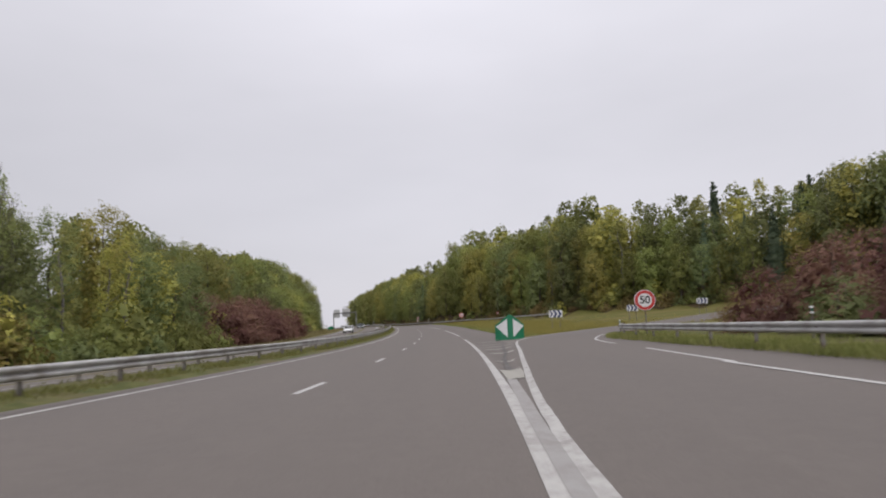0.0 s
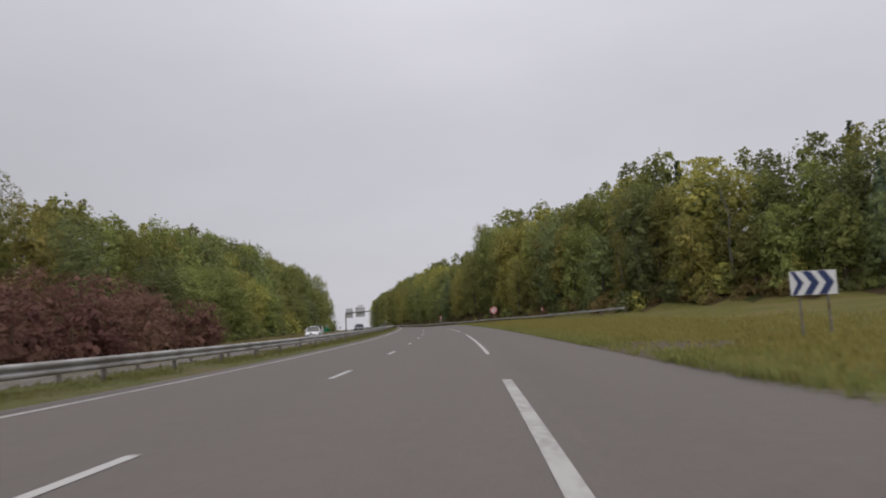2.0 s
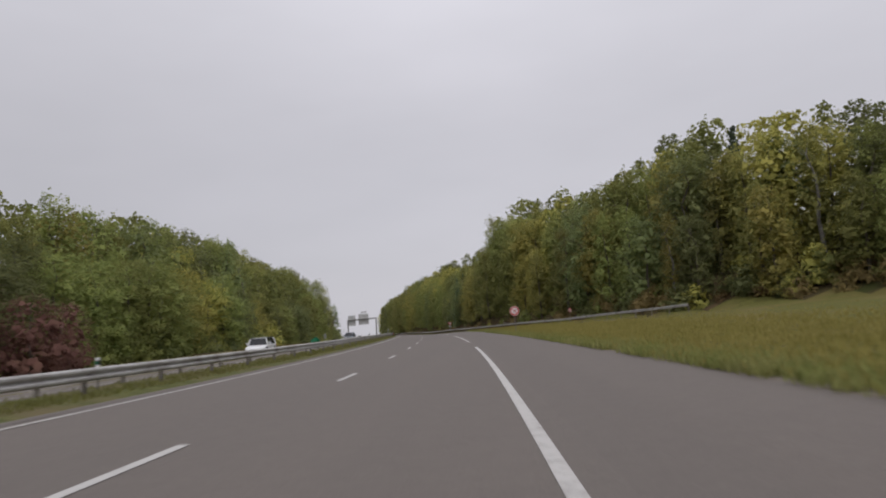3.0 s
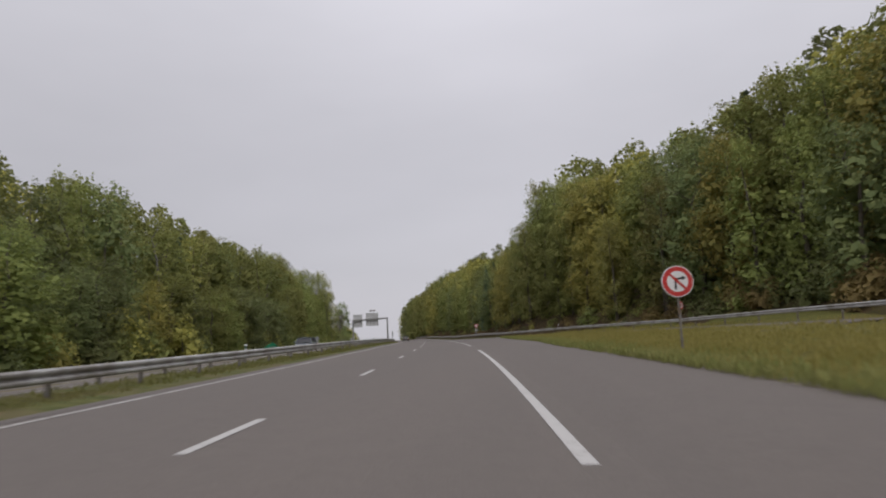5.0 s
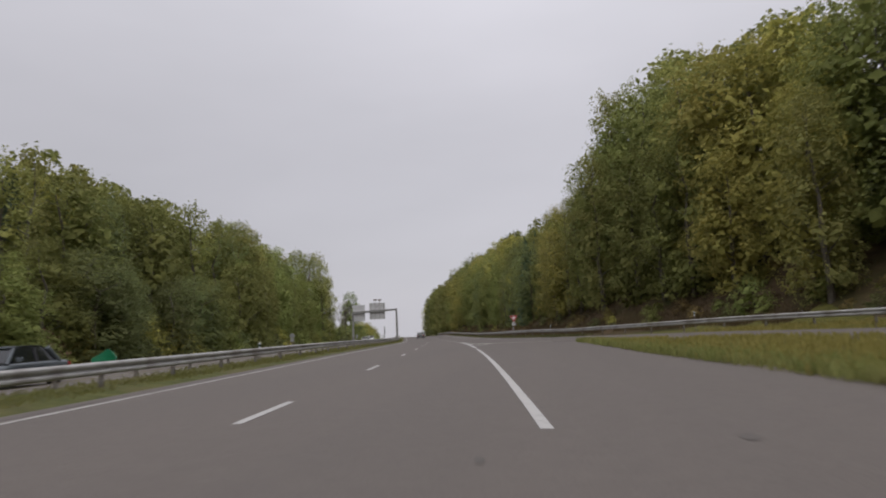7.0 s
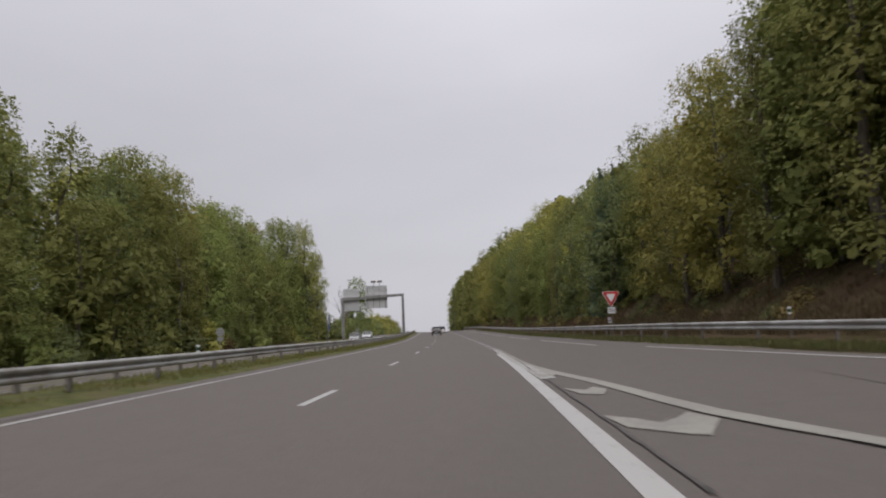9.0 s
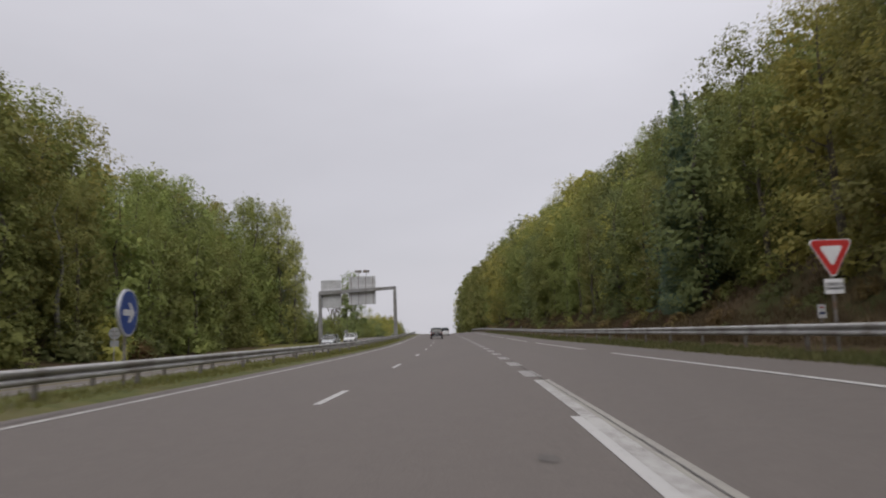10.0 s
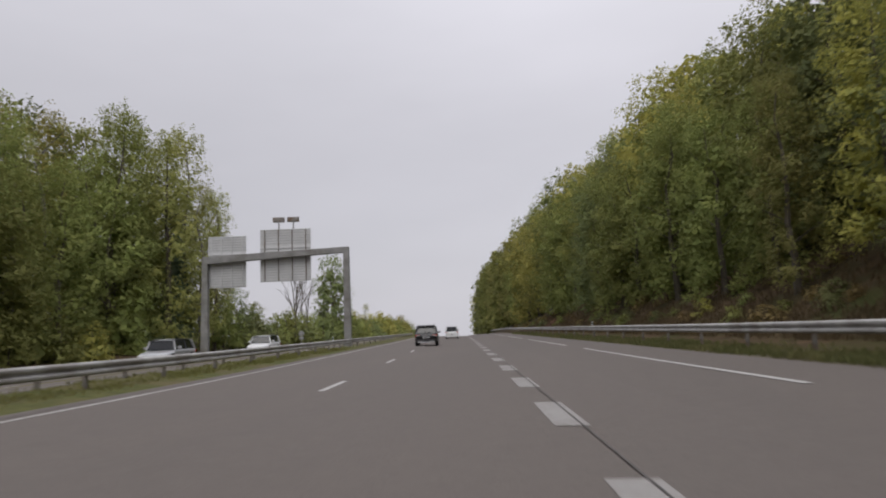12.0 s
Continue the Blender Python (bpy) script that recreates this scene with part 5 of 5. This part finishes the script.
# ---------------------------------------------------------------- the depth of the wood, uncountable
def wood_stuff():
    by_leaf = {}
    light = []
    for kind, h, rad, n, ln, wd, leaf, bark in TREE_KINDS:
        places, cores = crown_points(kind, h, rad, int(n * 0.16), RNG, ln * 2.0, 9)
        light.append((sprays(places, ln * 2.0, wd * 2.0, RNG), core_verts(cores, RNG) if cores else None, leaf, h))

    def place(model, sc, a, where):
        v, packed, leaf = model[:3]
        rot = np.array([[math.cos(a), -math.sin(a), 0], [math.sin(a), math.cos(a), 0], [0, 0, 1]])
        got = by_leaf.setdefault(leaf.name, (leaf, [], [], [], [], []))
        if packed:
            got[5].append(packed[2] + sum(len(c) for c in got[3]))
        for k, src in ((1, v), (3, packed)) if packed else ((1, v),):
            got[k].append((src[0] * sc) @ rot.T + np.array(where))
            got[k + 1].append(src[1] @ rot.T)

    spots = []
    for s in np.arange(20, 640, 7.0):
        for d in (15.5, 25, 47):
            if (s > 470 and d > 20) or (s > 168 and d > 40):
                continue
            spots.append((s, 1, d))
    for s in np.arange(14, 381, 6.6):
        for d in (15.5, 24):
            spots.append((s, -1, d))
    for s in np.arange(474, 640, 7.0):
        for d in (3.5, 9.0):
            spots.append((s, 1, d))
    for s, side, d in spots:
        ss = s + RNG.uniform(-3, 3)
        e = float(np.interp(ss, ER_S, ER_O)) if side > 0 else float(np.interp(ss, EL_S, EL_O))
        off = side * (e + d + RNG.uniform(-2.5, 2.5))
        k = pick([6, 3, 2.6, 4, 3.5, 1.2, 2.4 if d > 40 and ss < 130 and side > 0 else 0.6, 0.08, 0.6])
        if side > 0 and d > 30 and ss < 120:
            k = pick([2, 2, 1, 2, 1, 1, 7, 0, 0])
        if side < 0 and ss > 285:
            k = pick([6, 2.5, 4, 4, 4, 1.5, 0, 0, 0.6])
            put_tree(k, ss, off, 0.95 * RNG.uniform(0.88, 1.08) * tall_left(ss))
            continue
        sc = RNG.uniform(0.84, 1.04) * (tall_right(ss) * (0.5 + 0.5 * front_right(ss)) if side > 0 else tall_left(ss))
        place(light[k], sc / light[k][3], RNG.uniform(0, 6.28), at(ss, off, -0.3))
    low = []
    for kind, h, rad, n, ln, wd, leaf in SHRUB_KINDS:
        places, cores = crown_points(kind, h, rad, int(n * 0.24), RNG, ln * 1.9, 8)
        low.append((sprays(places, ln * 1.9, wd * 1.9, RNG), None, leaf))
    for side, d0, d1, n, w in ((1, 1.0, 8.0, 260, [3, 4, 1.2, 0.15, 3]), (-1, 2.0, 7.0, 150, [5, 0.3, 2, 0.05, 3]), (1, 8.0, 20.0, 110, [3, 3, 1, 0.3, 3])):
        for _ in range(n):
            ss = RNG.uniform(26, 460 if side > 0 else 378)
            e = float(np.interp(ss, ER_S, ER_O)) if side > 0 else float(np.interp(ss, EL_S, EL_O))
            k = pick(w)
            d = RNG.uniform(d0, d1)
            brush = side > 0 and ss > 205 and d < 9.0
            if brush:
                k = pick([1.2, 4, 0.2, 0.6, 3])
            place(low[k], RNG.uniform(0.22, 0.5) if brush else RNG.uniform(0.7, 1.4), RNG.uniform(0, 6.28), at(ss, side * (e + d), -0.3))
    th = tagged(new("woodland"), "dense mixed autumn wood covering the slopes", "woodland", kind="stuff")
    for leaf, v, vn, c, cn, ci in by_leaf.values():
        o = part("crowns", quads_mesh("crowns", (np.concatenate(v), np.concatenate(vn)), leaf, (np.concatenate(c), np.concatenate(cn), np.concatenate(ci)) if c else None), leaf, th)
        o["kind"] = "stuff"


wood_stuff()


# ---------------------------------------------------------------- grass
def grass(name, label, spots, size, material, blades=4):
    pts = np.array(spots)
    n = len(pts)
    base = np.repeat(pts, blades, 0)
    m = len(base)
    ang = RNG.uniform(0, 6.28, m)
    lean = RNG.uniform(0.05, 0.5, m)
    hh = size * RNG.uniform(0.45, 1.3, m)
    jit = RNG.normal(scale=0.08, size=(m, 2))
    root = base.copy()
    root[:, :2] += jit
    tip = root + np.stack([np.cos(ang) * lean * hh, np.sin(ang) * lean * hh, hh], 1)
    w = 0.010 + 0.035 * hh
    sx = np.stack([-np.sin(ang) * w, np.cos(ang) * w, np.zeros(m)], 1)
    mid = (root + tip) / 2 + np.stack([np.zeros(m), np.zeros(m), 0.12 * hh], 1)
    v = np.stack([root - sx * 0.6, mid - sx, tip, mid + sx], 1).reshape(-1, 3)
    return tagged(new(name, quads_mesh(name, (v, None), material)), label, "grass", kind="stuff")


def scatter(n, s0, s1, f):
    out = []
    while len(out) < n:
        s = RNG.uniform(s0, s1)
        o = f(s)
        if 65.5 < s < 74.5 and 8.0 < o < 8.6 + 4.0 * math.sin(math.pi * (s - 65) / 10) and RNG.uniform() < 0.9:
            continue
        if on_ramp(s, o, 0.25):
            continue
        if o is not None and noise.noise((s * 0.35, o * 0.5, 1.0)) > RNG.uniform(-0.7, 0.25):
            out.append(tuple(at(s, o, -0.02)))
    return out


grass("median_grass", "short ragged grass on the median", scatter(30000, -5, 345, lambda s: RNG.uniform(-5.9, -4.78) if RNG.uniform() < 0.8 else RNG.uniform(-6.95, -5.9)), 0.15, GRASS_B, 3)
grass("meadow_grass", "tall yellow-green meadow grass between the ramps", scatter(30000, 57, 214, lambda s: float(right_edge(s)) + 0.15 + abs(RNG.normal()) * 8.0), 0.26, GRASS_A)
grass("meadow_edge_grass", "dry tufts of grass along the asphalt", scatter(9000, 55, 214, lambda s: float(right_edge(s)) + 0.05 + RNG.exponential(0.6)), 0.27, GRASS_B)
grass("far_verge_grass", "dry pale grass below the wood beyond the oncoming carriageway", scatter(9000, 60, 230, lambda s: -18.2 - RNG.uniform(0, 1) * (float(np.interp(s, EL_S, EL_O)) - 18.0)), 0.30, GRASS_D, 3)
grass("bank_grass", "green grass below the crash barrier", scatter(16000, 224, 400, lambda s: float(right_edge(s)) + 0.1 + abs(RNG.normal()) * 0.9), 0.22, GRASS_C)
grass("exit_bank_grass", "green grass below the exit crash barrier", scatter(6000, -5, 44, lambda s: 12.5 + abs(RNG.normal()) * 1.4), 0.24, GRASS_B)
grass("bank_undergrowth", "dry brown undergrowth on the wooded bank", scatter(17000, 215, 420, lambda s: float(np.interp(s, ER_S, ER_O)) - 0.6 + abs(RNG.normal()) * 3.0), 0.42, DRY)

# ---------------------------------------------------------------- vehicles


def loft(sections, close=True):
    """Skin over rings of equal count."""
    bm = bmesh.new()
    rings = [[bm.verts.new(p) for p in sec] for sec in sections]
    for a, b in zip(rings, rings[1:]):
        n = len(a)
        for k in range(n):
            bm.faces.new((a[k], a[(k + 1) % n], b[(k + 1) % n], b[k]))
    if close:
        bm.faces.new(list(reversed(rings[0])))
        bm.faces.new(rings[-1])
    bmesh.ops.recalc_face_normals(bm, faces=bm.faces)
    return bm


def ring(y, w, z0, z1, r):
    """Rounded section of a body at length y."""
    pts = []
    for cx, cz, a0 in ((w - r, z1 - r, 0), (-w + r, z1 - r, 90), (-w + r, z0 + r, 180), (w - r, z0 + r, 270)):
        for a in (0, 30, 60, 90):
            pts.append((cx + r * math.cos(radians(a0 + a)), y, cz + r * math.sin(radians(a0 + a))))
    return pts


def smooth_part(name, bm, material, parent, label=""):
    for f in bm.faces:
        f.smooth = True
    return part(name, bm, material, parent, label)


def wheel(th, x, y, r, side):
    w = part("wheel", tubed((x - 0.11, y, r), (x + 0.11, y, r), r * 0.62, n=20), CAR_TRIM, th)
    bm = bmesh.new()
    prof = [(-0.11, 0.64), (-0.115, 0.93), (-0.085, 1.0), (0.085, 1.0), (0.115, 0.93), (0.11, 0.64)]
    n = 28
    rows = [[bm.verts.new((x + dx, y + rr * r * math.cos(2 * math.pi * k / n), r + rr * r * math.sin(2 * math.pi * k / n))) for dx, rr in prof] for k in range(n)]
    for k in range(n):
        a, b = rows[k], rows[(k + 1) % n]
        for j in range(len(prof) - 1):
            bm.faces.new((a[j], a[j + 1], b[j + 1], b[j]))
    bmesh.ops.recalc_face_normals(bm, faces=bm.faces)
    smooth_part("tyre", bm, TYRE, w)
    bm = bmesh.new()
    fx = x + side * 0.105
    for k in range(5):
        a = 2 * math.pi * k / 5
        box(bm, (0.02, 0.07, r * 0.56), (fx, y + math.sin(a) * r * 0.3, r + math.cos(a) * r * 0.3), Matrix.Rotation(-a, 3, "X"))
    tube(bm, (fx - 0.015, y, r), (fx + 0.015, y, r), r * 0.14, n=12)
    part("rim", bm, RIM, w)
    return w


def car(name, label, m, paint, length, width, height, style):
    """A car that looks along +y, wheels on z = 0. style: suv, hatch, sedan or van."""
    th = thing(name, label, "car", m)
    L, w, H = length, width / 2, height
    suv = style == "suv"
    sill = 0.30 if suv else 0.20
    belt = H * (0.60 if suv else 0.62)
    hood = H * (0.60 if suv else 0.56)
    r = 0.36 if suv else 0.31
    rear, front = -L / 2, L / 2
    # lower body
    secs = [(rear, 0.86, sill + 0.18, belt - 0.18, 0.10), (rear + 0.06, 0.95, sill + 0.06, belt - 0.02, 0.14), (rear + 0.30, 0.985, sill, belt, 0.12), (rear + 0.9, 1.0, sill - 0.02, belt + 0.01, 0.12),
            (0.0, 1.0, sill - 0.03, belt, 0.12), (front - 1.35, 1.0, sill - 0.02, belt - 0.02, 0.12), (front - 0.9, 0.985, sill, hood, 0.14), (front - 0.25, 0.93, sill + 0.02, hood - 0.10, 0.15),
            (front - 0.05, 0.84, sill + 0.08, hood - 0.22, 0.13), (front, 0.74, sill + 0.16, hood - 0.32, 0.10)]
    smooth_part("body", loft([ring(y, w * f, a, b, rr) for y, f, a, b, rr in secs]), paint, th)
    # cabin
    if style == "sedan":
        cab = [(rear + 0.55, 0.80, belt + 0.02), (rear + 1.15, 0.74, H - 0.10), (rear + 1.6, 0.73, H), (0.25, 0.73, H), (0.75, 0.75, H - 0.10), (front - 1.0, 0.84, belt - 0.02)]
    elif style == "van":
        cab = [(rear + 0.05, 0.88, belt + 0.02), (rear + 0.16, 0.82, H - 0.05), (rear + 0.5, 0.80, H), (0.7, 0.78, H), (1.0, 0.80, H - 0.08), (front - 0.85, 0.86, belt - 0.02)]
    else:
        cab = [(rear + 0.10, 0.86, belt + 0.02), (rear + 0.42, 0.78, H - 0.10), (rear + 0.75, 0.76, H), (0.25, 0.75, H), (0.70, 0.77, H - 0.10), (front - 1.2, 0.86, belt - 0.02)]
    bm = bmesh.new()
    lo_l = [bm.verts.new((-w * 0.93, y, belt - 0.05)) for y, f, z in cab]
    lo_r = [bm.verts.new((w * 0.93, y, belt - 0.05)) for y, f, z in cab]
    up_l = [bm.verts.new((-w * f, y, z)) for y, f, z in cab]
    up_r = [bm.verts.new((w * f, y, z)) for y, f, z in cab]
    for a in range(len(cab) - 1):
        bm.faces.new((lo_l[a], lo_l[a + 1], up_l[a + 1], up_l[a]))
        bm.faces.new((lo_r[a], up_r[a], up_r[a + 1], lo_r[a + 1]))
        bm.faces.new((up_l[a], up_l[a + 1], up_r[a + 1], up_r[a]))
    bm.faces.new((lo_l[0], up_l[0], up_r[0], lo_r[0]))
    bm.faces.new((lo_l[-1], lo_r[-1], up_r[-1], up_l[-1]))
    bmesh.ops.recalc_face_normals(bm, faces=bm.faces)
    bmesh.ops.bevel(bm, geom=[e for e in bm.edges if len(e.link_faces) == 2], offset=0.04, segments=2, affect="EDGES")
    part("cabin", bm, CAR_GLASS, th, "dark tinted windows")
    # roof skin and pillars over the glass
    bm = bmesh.new()
    rf = [c for c in cab if c[2] > H - 0.12]
    a = [[bm.verts.new((sx * w * f * 0.99, y, z + 0.012 + (0.015 if abs(sx) < 0.6 else 0))) for sx in (-1, -0.5, 0, 0.5, 1)] for y, f, z in rf]
    for p, q in zip(a, a[1:]):
        for k in range(4):
            bm.faces.new((p[k], p[k + 1], q[k + 1], q[k]))
    bmesh.ops.solidify(bm, geom=bm.faces[:], thickness=0.02)
    smooth_part("roof", bm, paint, th)
    y_p = [rf[0][0], (rf[1][0] + rf[2][0]) / 2 - 0.1, rf[-1][0]]
    for sx in (-1, 1):
        for i, (yb, yt) in enumerate(((cab[0][0] + 0.12, rf[0][0] + 0.02), (y_p[1], y_p[1]), (cab[-1][0] - 0.05, rf[-1][0]))):
            part("pillar", tubed((sx * w * 0.925, yb, belt - 0.04), (sx * w * 0.765, yt, H - 0.07), 0.055 if i != 0 else 0.09, n=8), paint if i != 1 else CAR_TRIM, th)
        part("mirror", boxed((0.2, 0.12, 0.14), (sx * (w + 0.09), front - 1.45, belt + 0.10), 0.03), paint, th, "door mirror")
        part("door_seam", boxed((0.006, 0.012, belt - sill - 0.2), (sx * (w + 0.001), 0.05, (belt + sill) / 2)), CAR_TRIM, th)
        for yy in (-0.25, 0.75):
            part("door_handle", boxed((0.03, 0.2, 0.035), (sx * (w + 0.005), yy - 0.25, belt - 0.14), 0.008), CHROME if suv else paint, th, "door handle")
        part("sill", boxed((0.06, L * 0.5, 0.12), (sx * (w - 0.02), 0, sill + 0.02), 0.02), CAR_TRIM, th)
    wb = L * 0.295
    for yy in (-wb, wb * 1.02):
        for sx in (-1, 1):
            part("wheel_arch", tubed((sx * (w - 0.17), yy, r + 0.02), (sx * (w + 0.004), yy, r + 0.02), r * 1.2, n=24), CAR_TRIM, th)
            wheel(th, sx * (w - 0.10), yy, r, sx)
    # lamps, bumpers, plates
    for sx in (-1, 1):
        tl = part("tail_lamp", boxed((0.42, 0.10, 0.17), (sx * (w - 0.22), rear + 0.07, belt - 0.17), 0.03), LAMP_RED, th, "red tail lamp")
        part("lamp_insert", boxed((0.26, 0.02, 0.045), (sx * (w - 0.26), rear + 0.015, belt - 0.16)), LAMP_CLEAR, tl)
        part("headlamp", boxed((0.42, 0.22, 0.15), (sx * (w - 0.32), front - 0.20, hood - 0.24), 0.04), LAMP_CLEAR, th, "clear headlamp")
        part("reflector", boxed((0.18, 0.03, 0.07), (sx * (w - 0.20), rear + 0.02, sill + 0.26), 0.01), LAMP_RED, th)
    part("rear_bumper", boxed((2 * w * 0.9, 0.16, 0.2), (0, rear + 0.06, sill + 0.16), 0.05), CAR_TRIM if suv else paint, th)
    part("front_bumper", boxed((2 * w * 0.8, 0.16, 0.16), (0, front - 0.06, sill + 0.10), 0.05), CAR_TRIM, th)
    part("grille", boxed((2 * w * 0.45, 0.05, 0.12), (0, front - 0.01, hood - 0.36), 0.02), CAR_TRIM, th)
    pl = part("number_plate", boxed((0.52, 0.02, 0.115), (0, rear - 0.005, belt - 0.32 if suv else sill + 0.38)), WHITE, th)
    part("bar", boxed((0.36, 0.006, 0.06), (0, rear - 0.018, belt - 0.32 if suv else sill + 0.38)), CAR_TRIM, pl)
    part("number_plate", boxed((0.52, 0.02, 0.115), (0, front + 0.01, sill + 0.20)), WHITE, th)
    if suv:
        part("skid_plate", slab([(-0.72, sill - 0.02), (0.72, sill - 0.02), (0.66, sill + 0.12), (0.28, sill + 0.10), (0.2, sill + 0.06), (-0.2, sill + 0.06), (-0.28, sill + 0.10), (-0.66, sill + 0.12)], rear - 0.04, rear + 0.1), RIM, th, "silver skid plate")
        part("spoiler", boxed((1.30, 0.30, 0.05), (0, rear + 0.42, H - 0.08), 0.02), CAR_BLACK, th)
        part("emblem", slab([(0, belt + 0.03), (0.05, belt - 0.05), (0, belt - 0.13), (-0.05, belt - 0.05)], rear + 0.0, rear + 0.03), CHROME, th)
        part("badge_bar", boxed((0.34, 0.01, 0.035), (0, rear + 0.0, belt - 0.19)), CHROME, th)
        part("wiper", boxed((0.62, 0.02, 0.03), (0.05, rear + 0.12, belt + 0.10), rot=Matrix.Rotation(radians(-4), 3, "Y")), CAR_TRIM, th)
        for sx in (-1, 1):
            rr = part("roof_rail", tubed((sx * w * 0.70, rear + 0.85, H + 0.06), (sx * w * 0.70, 0.35, H + 0.06), 0.022, n=8), CHROME, th, "silver roof rail")
            for yy in (rear + 0.85, 0.35):
                part("rail_foot", boxed((0.045, 0.12, 0.07), (sx * w * 0.70, yy, H + 0.03), 0.015), CAR_TRIM, rr)
    return th


def on_road(s, off, back=False):
    a, b, c = at(s - 1, off), at(s + 1, off), at(s, off)
    return Matrix.Translation(c) @ Matrix.Rotation(radians(heading(s) + (180 if back else 0)), 4, "Z") @ Matrix.Rotation(
        math.atan2(b.z - a.z, 2.0) * (-1 if back else 1), 4, "X")


car("suv", "black sport utility vehicle with silver roof rails on the carriageway", on_road(354.5, 0.25), CAR_BLACK, 4.52, 1.86, 1.69, "suv")
car("minivan", "white minivan far ahead on the carriageway", on_road(394.0, 2.0), CAR_WHITE, 4.5, 1.80, 1.70, "van")
car("hatchback", "white hatchback on the oncoming carriageway", on_road(130.5, -13.5, True), CAR_WHITE, 4.2, 1.76, 1.46, "hatch")
car("sedan", "grey sedan on the oncoming carriageway", on_road(195.5, -12.8, True), CAR_GREY, 4.6, 1.80, 1.45, "sedan")
car("hatchback", "silver hatchback on the oncoming carriageway near the gantry", on_road(334.5, -13.5, True), CAR_SILVER, 4.1, 1.75, 1.47, "hatch")
car("hatchback", "white hatchback beyond the sign gantry", on_road(352.0, -13.2, True), CAR_WHITE, 4.2, 1.76, 1.48, "hatch")
